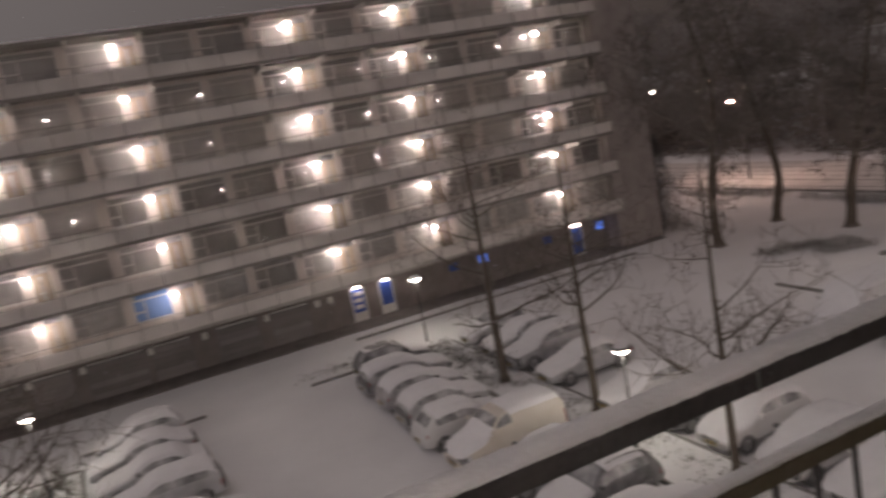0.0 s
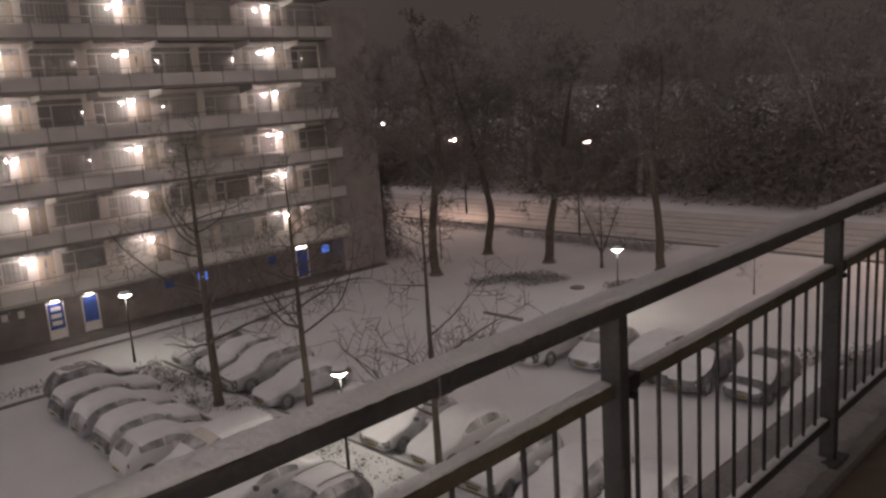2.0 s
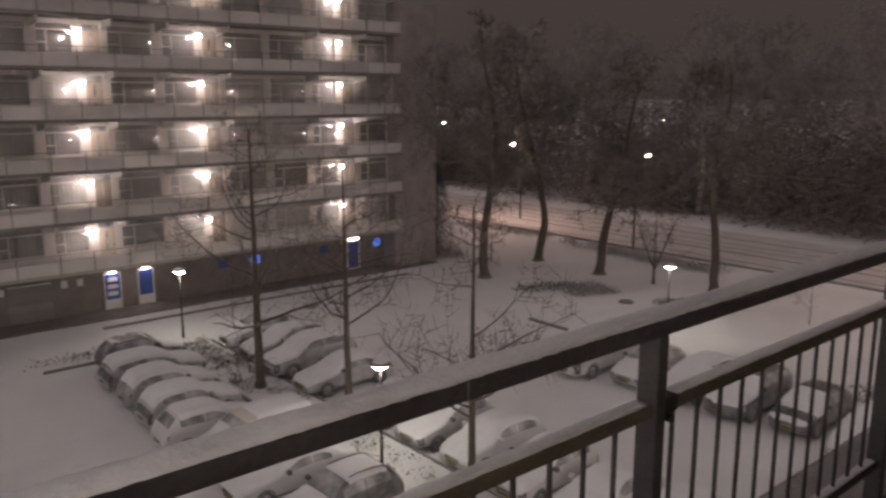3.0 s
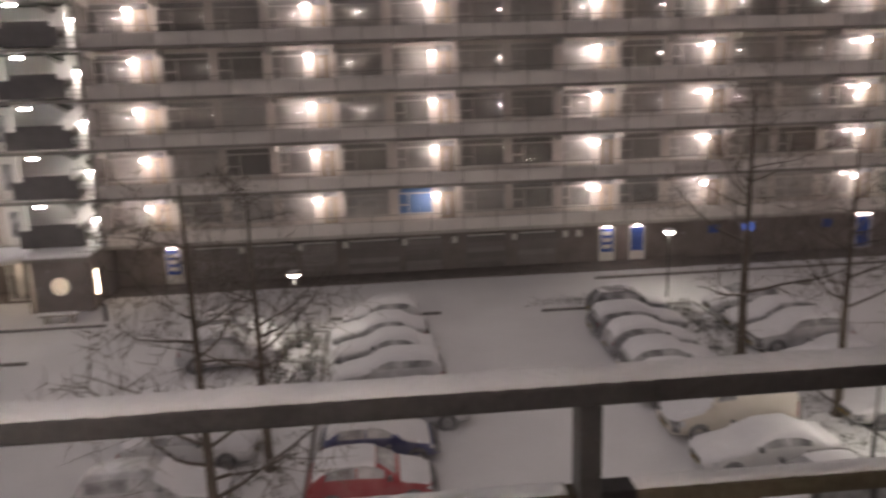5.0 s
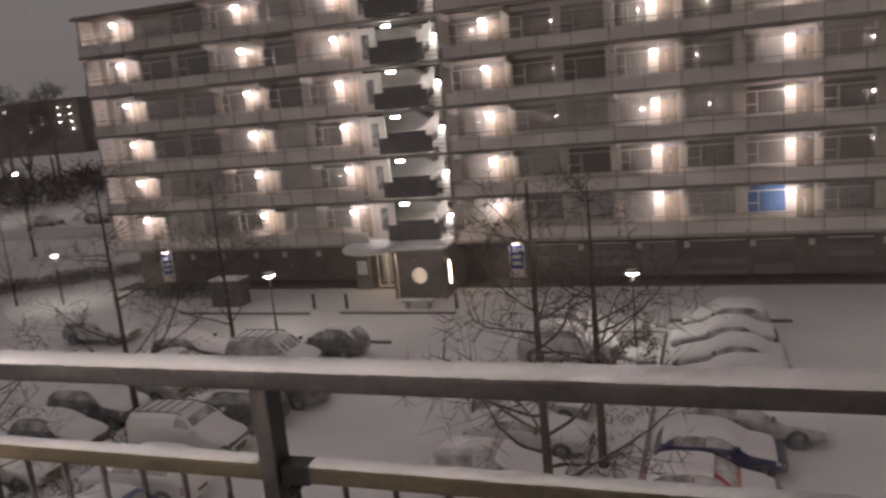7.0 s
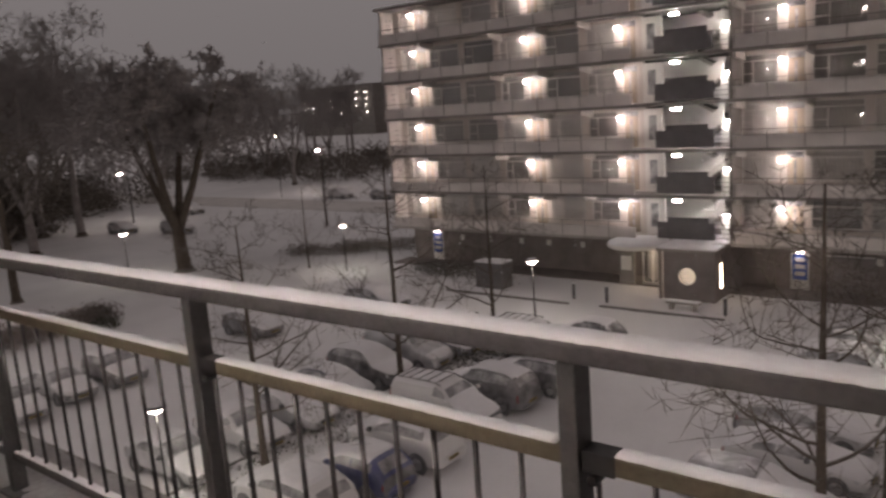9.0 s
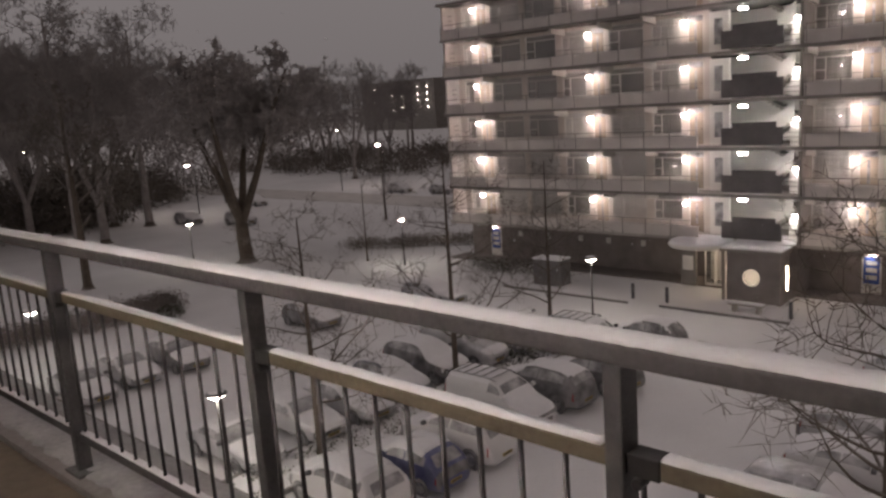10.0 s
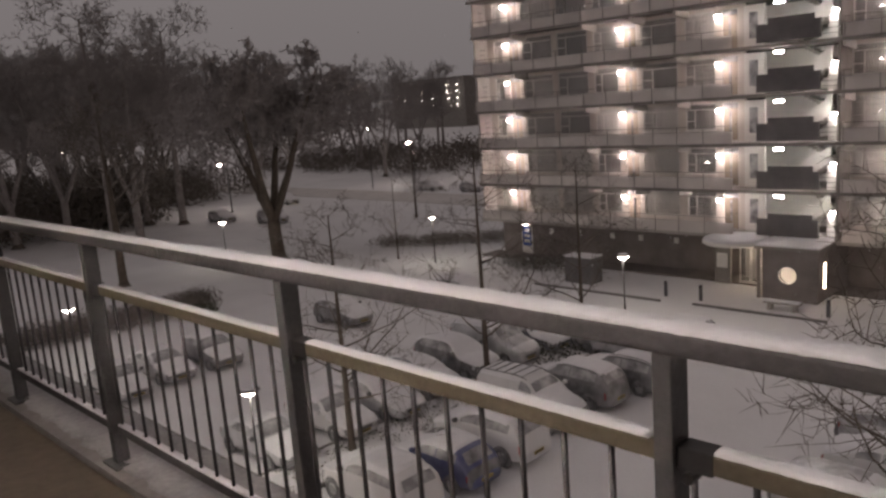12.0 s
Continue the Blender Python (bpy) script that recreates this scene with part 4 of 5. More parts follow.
def tree(x, y, height, r, seed, style, mat, label, lean=(0.0, 0.0), forks=1, name="tree", group=""):
    rng = random.Random(seed)
    ob = thing(name, (x, y, -0.05), label, "tree", group)
    tv, tf, cv, cf = [], [], [], []
    st = dict(style)
    st["bend"] = style["bend"] * (0.10 if style["depth"] == 3 else 0.5)
    if forks == 1:
        trunk = grow(tv, tf, (0, 0, 0), (lean[0], lean[1], 1), height, r, 0, rng, st, 10)
        branches(cv, cf, trunk, r, height, 1, rng, style)
    else:
        stub = grow(tv, tf, (0, 0, 0), (lean[0], lean[1], 1), height * 0.2, r, 0, rng, dict(st, tip=0.85), 10)
        for k in range(forks):
            g = 2 * math.pi * k / forks + 0.6
            limb = grow(tv, tf, stub[-1] - Vector((0, 0, 0.1)), (0.42 * math.cos(g), 0.42 * math.sin(g), 1), height * 0.8, r * 0.62, 0, rng, dict(st, lift=1.4), 8)
            branches(cv, cf, limb, r * 0.62, height * 0.8, 1, rng, dict(style, kids=(15,) + style["kids"][1:]))
    for nm, v, f in (("trunk", tv, tf), ("crown", cv, cf)):
        me = bpy.data.meshes.new(nm)
        me.from_pydata([tuple(q) for q in v], [], f)
        # trunks in the woods take the haze-pale bark as well
        me.materials.append(M["bark"] if nm == "trunk" and group != "woods" else mat)
        me.polygons.foreach_set("use_smooth", [True] * len(f))
        o = new(nm, me)
        o.parent = ob
    # root collar
    bm = bmesh.new()
    turned(bm, [(r * 1.7, 0.0), (r * 1.25, 0.12), (r * 1.0, 0.4)], 10)
    part("root_flare", bm, M["bark"], ob, "", True)
    return ob


YOUNG = "bare young street tree with thin snow-dusted branches"
for x, y, h, r, s in ((11.35, 29.6, 11.2, 0.20, 11), (12.1, 23.8, 9.9, 0.16, 12), (12.0, 16.7, 9.3, 0.14, 13),
                      (-7.45, 22.8, 9.2, 0.15, 14), (-7.5, 15.2, 10.4, 0.16, 15),
                      (-26.0, 15.7, 8.8, 0.14, 16), (-25.8, 23.0, 10.2, 0.14, 17), (-25.8, 30.0, 9.3, 0.12, 18)):
    tree(x, y, h, r, s, LOT, M["bark"], YOUNG, group="car park trees")
LAWN = dict(BIG, pull=0.16, bend=0.3, thin=0.034, spread=0.62)
LAWN["from"] = 0.30
FAR = "tall bare tree with a dense dark crown of twigs"
for x, y, h, r, s, l in ((33.5, 39.0, 17, 0.34, 21, (0.02, 0.02)), (40.6, 40.5, 15, 0.32, 22, (-0.05, 0.05)), (40.4, 34.4, 14, 0.34, 23, (0.16, -0.05)),
                         (42.0, 26.3, 14, 0.30, 24, (-0.06, 0.0))):
    tree(x, y, h, r, s, LAWN, M["bark_mid"], FAR, l, group="lawn trees")
big = tree(-61.5, 36.2, 17, 0.62, 31, dict(BIG, thin=0.045, kids=(22, 12, 8, 6), ratio=0.46), M["bark_hazed"], "broad bare tree forking low into thick limbs", (0, 0), 4)
tree(-64.6, 23.9, 14, 0.35, 32, BIG, M["bark_mid"], FAR, (0.05, 0), group="lawn trees")
tree(40.9, 30.2, 5.2, 0.10, 41, SAPLING, M["bark_mid"], "small bare tree with several stems on a snowy lawn", (0, 0), 3)
tree(39.3, 18.8, 2.8, 0.03, 42, SAPLING, M["bark_hazed"], "thin bare sapling on a snowy lawn")
tree(37.5, 42.5, 4.5, 0.05, 43, SAPLING, M["bark_hazed"], "thin bare sapling beside a snowy hedge")
tree(-67.0, 57.7, 8.0, 0.14, 44, dict(SAPLING, kids=(18, 8, 5)), M["bark_hazed"], "small bare tree beside a snowy side road")
tree(-51.5, 41.0, 6.5, 0.08, 45, SAPLING, M["bark_hazed"], "thin bare tree on a snowy lawn")

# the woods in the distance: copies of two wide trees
wood_a = tree(70, 60, 19, 0.4, 51, dict(BIG, kids=(16, 9, 7, 5)), M["bark_hazed"], "distant bare tree in dark woods", group="woods")
wood_b = tree(76, 40, 17, 0.4, 52, dict(BIG, kids=(15, 9, 7, 5)), M["bark_hazed"], "distant bare tree in dark woods", (0, 0), 3, group="woods")
rng = random.Random(5)
for i in range(34):
    x, y = rng.uniform(70, 120), rng.uniform(-10, 110)
    copy_thing((wood_a, wood_b)[i % 2], pose(x, y, 0, 0, 0, rng.uniform(0, 360)))
for i in range(30):
    x, y = rng.uniform(-170, -82), rng.uniform(8, 60)
    if 46 < y < 58 and x > -110:
        x -= 50
    copy_thing((wood_a, wood_b)[i % 2], pose(x, y, 0, 0, 0, rng.uniform(0, 360)) @ Matrix.Scale(1.2, 4))
for i in range(14):
    x, y = rng.uniform(-170, -85), rng.uniform(88, 150)
    copy_thing((wood_a, wood_b)[i % 2], pose(x, y, 0, 0, 0, rng.uniform(0, 360)))


# ---- shrubs and hedges ----
def leaves(name, spots, label, mat, size, seed, category="shrubs", kind="stuff", slim=0.35):
    """Loose leaf and twig clumps as one mesh of many small blades."""
    rng = random.Random(seed)
    v, f = [], []
    for x, y, rad, hgt, count in spots:
        for i in range(count):
            g, q = rng.uniform(0, 6.283), math.sqrt(rng.random()) * rad
            c = Vector((x + q * math.cos(g), y + q * math.sin(g), rng.uniform(0.02, hgt) * (1 - 0.5 * q / rad)))
            d = Vector((rng.uniform(-1, 1), rng.uniform(-1, 1), rng.uniform(-0.3, 1.2))).normalized() * size * rng.uniform(0.6, 1.5)
            w = d.orthogonal().normalized() * size * slim
            b = len(v)
            v += [c, c + d * 0.5 + w, c + d, c + d * 0.5 - w]
            f.append((b, b + 1, b + 2, b + 3))
    me = bpy.data.meshes.new(name)
    me.from_pydata([tuple(q) for q in v], [], f)
    me.materials.append(mat)
    return tagged(new(name, me), label, category, "", kind)


rng = random.Random(8)
for k, (x0, x1, y0, y1) in enumerate(STRIPS):
    spots = [(rng.uniform(x0 + 0.2, x1 - 0.2), rng.uniform(y0 + 0.3, y1 - 0.3), rng.uniform(0.15, 0.4), rng.uniform(0.12, 0.36), 15) for i in range(230)]
    leaves("ground_cover", spots, "low evergreen shrubs poking through trodden snow", M["leaf"], 0.085, 60 + k)
    spots = [(rng.uniform(x0 + 0.3, x1 - 0.3), rng.uniform(y1 - 7, y1 - 0.4), 0.3, 0.95, 60) for i in range(16)]
    leaves("shrub", spots, "small bare twiggy shrubs with snow on them", M["leaf"], 0.12, 70 + k)
def hedge(x0, y0, x1, y1, w, h, seed, label, count=150, mat="leaf"):
    rng = random.Random(seed)
    n = int(math.hypot(x1 - x0, y1 - y0) / 0.35)
    spots = [(x0 + (x1 - x0) * i / n + rng.uniform(-w, w) / 2, y0 + (y1 - y0) * i / n, w * 0.7, h * rng.uniform(0.75, 1.1), count) for i in range(n + 1)]
    leaves("hedge", spots, label, M[mat], 0.17, seed, "hedge", "stuff", 0.16)


hedge(47.4, 57, 48.3, 46.5, 1.3, 0.9, 81, "low clipped hedge along the road with snow")
hedge(47.6, 41.5, 46.9, 29.0, 1.3, 0.9, 82, "low clipped hedge along the road with snow")
hedge(48.0, 44.0, 47.9, 43.0, 1.1, 0.8, 83, "single round bush along the snowy road")
hedge(33.0, 34.5, 37.0, 32.0, 1.2, 0.45, 84, "patch of low dark bushes on a snowy lawn")
hedge(34.8, 31.5, 36.5, 30.5, 1.0, 0.4, 85, "patch of low dark bushes on a snowy lawn")
hedge(36.5, 26.5, 39.5, 24.0, 1.0, 0.35, 86, "patch of low grass tufts on a snowy lawn")
hedge(-41.5, 43.0, -36.0, 43.3, 1.6, 1.0, 87, "snow-laden shrubs before the dark ground floor")
hedge(-57.0, 44.0, -46.5, 52.0, 1.8, 1.3, 88, "long dark hedge on a snowy lawn", 210, "bark_mid")
hedge(-55.0, 25.0, -49.5, 22.5, 1.2, 0.8, 89, "dark clump of bushes beside parked cars")
hedge(-54.0, 9.0, -52.0, 24.0, 1.8, 1.6, 90, "dark hedge along the edge of the car park", 420, "bark_wood")
hedge(4.9, 38.6, 9.6, 38.8, 0.8, 0.5, 91, "small snowy shrubs at the end of the bays", 22)
hedge(29.5, 12.0, 31.5, 6.0, 1.4, 0.9, 92, "dark bushes behind the parked cars")


def conifer(x, y, h, seed):
    rng = random.Random(seed)
    ob = thing("conifer", (x, y, -0.05), "dark bushy conifer beside the end of the flats", "tree")
    bm = bmesh.new()
    tube(bm, (0, 0, 0), (0, 0, h * 0.9), 0.12, 0.03, 8)
    part("trunk", bm, M["bark"], ob)
    v, f = [], []
    for i in range(2600):
        t = rng.random() ** 0.8
        rad = (1 - t) * h * 0.28 * rng.uniform(0.35, 1.05) + 0.1
        g = rng.uniform(0, 6.283)
        c = Vector((rad * math.cos(g), rad * math.sin(g), 0.4 + t * (h - 0.4) - rad * 0.25))
        d = Vector((math.cos(g), math.sin(g), rng.uniform(-0.6, 0.3))).normalized() * rng.uniform(0.2, 0.5)
        w = d.cross(Vector((0, 0, 1))).normalized() * 0.09
        b = len(v)
        v += [c, c + d * 0.4 + w, c + d, c + d * 0.4 - w]
        f.append((b, b + 1, b + 2, b + 3))
    me = bpy.data.meshes.new("needles")
    me.from_pydata([tuple(q) for q in v], [], f)
    me.materials.append(M["conifer"])
    o = new("needles", me)
    o.parent = ob


conifer(36.2, 47.5, 7.5, 3)
conifer(37.6, 50.0, 6.0, 4)

def thicket(x0, x1, y0, y1, n, h, seed, mat="bark_mid"):
    rng = random.Random(seed)
    spots = [(rng.uniform(x0, x1), rng.uniform(y0, y1), rng.uniform(1.5, 3.5), h * rng.uniform(0.4, 1.1), 130) for i in range(n)]
    leaves("undergrowth", spots, "dense dark undergrowth of distant woods", M[mat], 0.9, seed, "woods", "stuff", 0.09)


thicket(68, 84, -25, 125, 620, 15.0, 101, "bark_wood")
thicket(84, 110, -40, 140, 620, 24.0, 105, "bark_wood")
thicket(-112, -98, 5, 44, 170, 10.0, 102)
thicket(-150, -112, 20, 70, 220, 8.0, 103)
thicket(-160, -100, 92, 130, 130, 6.5, 104)

# ---- small fixtures ----
def bollard(x, y):
    ob = thing("bollard", (x, y, -0.03), "short dark bollard with a snow cap", "bollard", "bollards")
    bm = bmesh.new()
    turned(bm, [(0.0, 0), (0.10, 0), (0.10, 0.78), (0.085, 0.80), (0.085, 0.86), (0.10, 0.88), (0.10, 0.94), (0, 0.97)], 14)
    part("post", bm, M["trim_black"], ob, "", True)
    bm = bmesh.new()
    turned(bm, [(0.10, 0.945), (0.09, 1.0), (0.05, 1.03), (0, 1.035)], 14)
    part("snow_cap", bm, M["snow_cap"], ob, "", True)


for x, y in ((-27.15, 40.4), (-24.95, 40.4), (-18.0, 40.4)):
    bollard(x, y)
bench = thing("bench", (-20.4, 40.6, -0.03), "low concrete bench deep in snow", "bench")
for x in (-0.75, 0.55):
    bm = bmesh.new()
    box(bm, x, x + 0.2, -0.2, 0.2, 0, 0.36, 0.01)
    part("leg", bm, M["concrete"], bench)
bm = bmesh.new()
box(bm, -0.95, 0.95, -0.25, 0.25, 0.364, 0.45, 0.015)
part("seat", bm, M["concrete"], bench)
bm = bmesh.new()
box(bm, -0.94, 0.94, -0.24, 0.24, 0.454, 0.53, 0.03)
part("seat_snow", bm, M["snow_cap"], bench, "deep snow on the seat")
bins = thing("bin_shelter", (-33.6, 41.3, -0.03), "dark square bin shelter topped with snow", "bin shelter")
for i in range(10):
    bm = bmesh.new()
    box(bm, -1.05 + 0.21 * i, -1.05 + 0.21 * i + 0.19, -0.62, -0.56, 0, 1.7)
    part("board", bm, M["dark_panel"], bins)
bm = bmesh.new()
box(bm, -1.05, 1.05, -0.55, 0.6, 0, 1.66)
part("body", bm, M["dark_panel"], bins)
bm = bmesh.new()
box(bm, -1.1, 1.1, -0.66, 0.64, 1.704, 1.80, 0.03)
part("snow_cap", bm, M["snow_cap"], bins)
sign = thing("parking_sign", (-45.8, 26.6, -0.03), "small blue parking sign on a thin post", "sign")
bm = bmesh.new()
tube(bm, (0, 0, 0), (0, 0, 2.1), 0.03, 0.03, 8)
part("post", bm, M["pole"], sign)
bm = bmesh.new()
box(bm, -0.25, 0.25, -0.045, -0.031, 1.55, 2.1, 0.005)
part("plate", bm, M["sign_blue"], sign)

# faint lamps and a far block of flats on the horizon
far_block = thing("distant_flats", (-274, 262, -2), "distant dark block of flats with rows of tiny lamps", "building")
bm = bmesh.new()
box(bm, -24, 24, 0, 10, 0, 24)
part("wall", bm, M["concrete_dark"], far_block)
bm = bmesh.new()
box(bm, -24.3, 24.3, -0.3, 10.3, 24.004, 24.5)
part("roof", bm, M["concrete_dark"], far_block)
bm = bmesh.new()
turned(bm, [(0, -0.3), (0.27, 0), (0, 0.3)], 8)
far_me = mesh_of("lamp", bm, M["block_lamp"])
for i, x in enumerate((-20, -15, -3, 4, 14, 20)):
    for j, z in enumerate((21, 18, 15, 12)):
        if (i + j * 2) % 7 != 3:
            piece("lamp", far_me, far_block, (x, -0.6, z))
def far_light(x, y, z, r):
    bm = bmesh.new()
    turned(bm, [(0, -r), (r * 0.8, -r * 0.5), (r, 0), (r * 0.8, r * 0.5), (0, r)], 10)
    pole = thing("distant_lamp", (x, y, 0), "tiny distant street lamp among dark trees", "street lamp", "distant lamps")
    o = part("glow", bm, M["far_lamp"], pole)
    o.location = (0, 0, z)
    bm = bmesh.new()
    tube(bm, (0, 0, 0), (0, 0, z - r), 0.06, 0.05, 6)
    part("pole", bm, M["pole"], pole)


for x, y, z, r in ((62.0, 84.0, 6.2, 0.22), (73.0, 90.0, 8.6, 0.34), (108, 76, 8.6, 0.2), (110, 74, 8.0, 0.15), (120, 68, 8.8, 0.16), (119, 60, 10.0, 0.2),
                   (118, 57, 8.4, 0.18), (124, 48, 10.5, 0.18), (122, 54, 6.5, 0.15), (-130, 44, 9.0, 0.2), (-132, 40, 9.0, 0.2), (-128, 62, 8.0, 0.2),
                   (-140, 30, 5.5, 0.22), (-135, 95, 9.0, 0.22), (-96, 76, 9.0, 0.18)):
    far_light(x, y, z, r * 0.65)


# loose flakes in the air before the gallery
rng = random.Random(99)
v, f = [], []
for i in range(900):
    d, g = rng.uniform(2.5, 16.0), rng.uniform(-1.35, 1.35)
    c = Vector((-3.8 + d * math.sin(g), 1.2 + d * abs(math.cos(g)), 12.4 + d * rng.uniform(-0.35, 0.25)))
    a = Vector((rng.uniform(-1, 1), rng.uniform(-1, 1), rng.uniform(-1.6, 1.6))).normalized() * rng.uniform(0.004, 0.010)
    w = a.orthogonal().normalized() * 0.004
    b = len(v)
    v += [c - a, c + w, c + a, c - w, c + a.cross(w).normalized() * 0.003]
    f += [(b, b + 1, b + 4), (b + 1, b + 2, b + 4), (b + 2, b + 3, b + 4), (b + 3, b, b + 4), (b + 3, b + 2, b + 1, b)]
me = bpy.data.meshes.new("falling_snow")
me.from_pydata([tuple(q) for q in v], [], f)
me.materials.append(M["snow_cap"])
tagged(new("falling_snow", me), "loose snowflakes drifting down through the night air", "snow", "", "stuff")

# ---- parked cars ----
SHAPES = {
    "hatchback": (3.85, 0.86, [(0, .58), (.03, .72), (.12, .84), (.26, .95), (.30, 1.0), (.38, 1.24), (.46, 1.42), (.55, 1.48), (.75, 1.46), (.86, 1.36), (.95, 1.02), (.985, .80), (1, .62)]),
    "estate_car": (4.4, 0.88, [(0, .58), (.03, .70), (.12, .82), (.26, .92), (.30, .96), (.37, 1.18), (.44, 1.36), (.52, 1.44), (.75, 1.44), (.90, 1.36), (.96, 1.02), (.985, .82), (1, .62)]),
    "saloon": (4.4, 0.87, [(0, .56), (.03, .70), (.12, .80), (.26, .90), (.31, .95), (.38, 1.17), (.46, 1.34), (.54, 1.40), (.68, 1.38), (.78, 1.16), (.85, .98), (.96, .94), (.99, .80), (1, .60)]),
    "suv": (4.4, 0.91, [(0, .66), (.03, .86), (.12, .98), (.24, 1.06), (.28, 1.12), (.35, 1.38), (.42, 1.58), (.52, 1.66), (.80, 1.63), (.90, 1.50), (.96, 1.14), (.985, .92), (1, .68)]),
    "van": (4.5, 0.91, [(0, .64), (.03, .84), (.10, .98), (.19, 1.08), (.23, 1.14), (.31, 1.46), (.38, 1.72), (.46, 1.83), (.70, 1.84), (.94, 1.80), (.975, 1.4), (.99, .9), (1, .66)]),
    "large_van": (5.3, 0.98, [(0, .70), (.03, .92), (.08, 1.06), (.15, 1.18), (.18, 1.24), (.25, 1.66), (.31, 2.02), (.38, 2.14), (.70, 2.15), (.95, 2.12), (.98, 1.6), (.992, 1.0), (1, .7)]),
}
GLASSED = {  # windscreen, rear window, side windows, as shares of the length
    "hatchback": ((.315, .455), (.865, .945), (.40, .60), (.615, .84)), "estate_car": ((.31, .435), (.905, .955), (.385, .585), (.60, .88)),
    "saloon": ((.325, .455), (.69, .80), (.40, .575), (.59, .74)), "suv": ((.29, .415), (.905, .955), (.37, .575), (.59, .86)),
    "van": ((.245, .375), (.955, .978), (.335, .47), (.0, .0)), "large_van": ((.19, .305), (.0, .0), (.26, .37), (.0, .0)),
}


class Shell:
    """The skin of a car: stations along its length, a ring of points across."""

    def __init__(self, shape):
        self.length, self.half, prof = SHAPES[shape]
        self.n = 44
        self.z0 = 0.22
        fs = np.linspace(0, 1, self.n + 1)
        px, pz = [p[0] for p in prof], [p[1] for p in prof]
        zt = np.interp(fs, px, pz)
        zt[1:-1] = (zt[:-2] + 2 * zt[1:-1] + zt[2:]) / 4
        self.belt = np.interp(0.29, px, pz) - 0.02
        self.p = np.zeros((self.n + 1, 19, 3))
        for i, f in enumerate(fs):
            w = self.half * (1 - 0.16 * abs(2 * f - 1) ** 5 - (0.05 if f in (0, 1) else 0))
            t = zt[i]
            b = min(self.belt + 0.05 * f, t - 0.12)
            cab = min(max((t - b - 0.12) / 0.4, 0), 1)
            ws = w * (0.93 - 0.24 * cab)
            z0 = self.z0 + 0.06 * abs(2 * f - 1) ** 4
            half = [(0.86 * w, z0), (0.96 * w, z0 + 0.08), (w, z0 + 0.22), (w * 1.0, (z0 + b) / 2 + 0.1), (0.975 * w, b), ((0.975 * w + ws) / 2 + 0.012, (b + t - 0.07) / 2),
                    (ws, t - 0.07), (ws - 0.10, t - 0.012), (ws * 0.5, t + 0.008), (0, t + 0.014)]
            x = (0.5 - f) * self.length
            ring = [(x, -y, z) for y, z in half] + [(x, y, z) for y, z in half[-2::-1]]
            self.p[i] = ring
        du = np.gradient(self.p, axis=1)
        df = np.gradient(self.p, axis=0)
        nn = np.cross(du, df)
        nn /= np.linalg.norm(nn, axis=2, keepdims=True) + 1e-9
        if nn[self.n // 2, 9, 2] < 0:
            nn = -nn
        self.nrm = nn

    def at(self, f, u, off=0.0):
        a, b = min(max(f, 0), 1) * self.n, min(max(u, 0), 18)
        i, j = min(int(a), self.n - 1), min(int(b), 17)
        s, t = a - i, b - j
        def mixed(g):
            return (g[i, j] * (1 - s) + g[i + 1, j] * s) * (1 - t) + (g[i, j + 1] * (1 - s) + g[i + 1, j + 1] * s) * t
        return mixed(self.p) + mixed(self.nrm) * off

    def grid(self, pts):
        bm = bmesh.new()
        v = [[bm.verts.new(q) for q in row] for row in pts]
        for a, b in zip(v, v[1:]):
            for j in range(len(a) - 1):
                bm.faces.new((a[j], a[j + 1], b[j + 1], b[j]))
        return bm, v

    def body(self):
        bm, v = self.grid(self.p)
        bm.faces.new(v[0])
        bm.faces.new(v[-1][::-1])
        for a, b in zip(v, v[1:]):
            bm.faces.new((a[0], b[0], b[-1], a[-1]))
        return bm

    def patch(self, f0, f1, u0, u1, off=0.008, nf=5, nu=4, thick=0.02):
        top = [[self.at(f0 + (f1 - f0) * i / nf, u0 + (u1 - u0) * j / nu, off) for j in range(nu + 1)] for i in range(nf + 1)]
        low = [[self.at(f0 + (f1 - f0) * i / nf, u0 + (u1 - u0) * j / nu, off - thick) for j in range(nu + 1)] for i in range(nf + 1)]
        bm, a = self.grid(top)
        b = [[bm.verts.new(q) for q in row] for row in low]
        rim = [(i, 0) for i in range(nf)] + [(nf, j) for j in range(nu)] + [(i, nu) for i in range(nf, 0, -1)] + [(0, j) for j in range(nu, 0, -1)]
        for (i, j), (k, l) in zip(rim, rim[1:] + rim[:1]):
            bm.faces.new((a[i][j], a[k][l], b[k][l], b[i][j]))
        return bm

    def snow(self, depth, bare, seed):
        """Snow on whatever faces up, thinning out on steep or cleared parts."""
        pts = np.zeros_like(self.p)
        for i in range(self.n + 1):
            f = i / self.n
            for j in range(19):
                q, n = self.p[i, j], self.nrm[i, j]
                cover = min(max((n[2] - 0.54) / 0.26, 0), 1)
                cover *= 1 + 0.35 * noise.noise((q[0] * 2.2 + seed, q[1] * 2.2, q[2] * 2)) + 0.2 * noise.noise((q[0] * 7 + seed, q[1] * 7, 2))
                for f0, f1, keep in bare:
                    if f0 <= f <= f1:
                        cover *= keep
                cover = min(max(cover, 0), 1.3)
                h = depth * cover if cover > 0.12 else -0.02
                pts[i, j] = q + n * h * 0.6 + np.array((0, 0, h * 0.5))
        return self.grid(pts[:, 4:15])[0]


SHELLS = {k: Shell(k) for k in SHAPES}


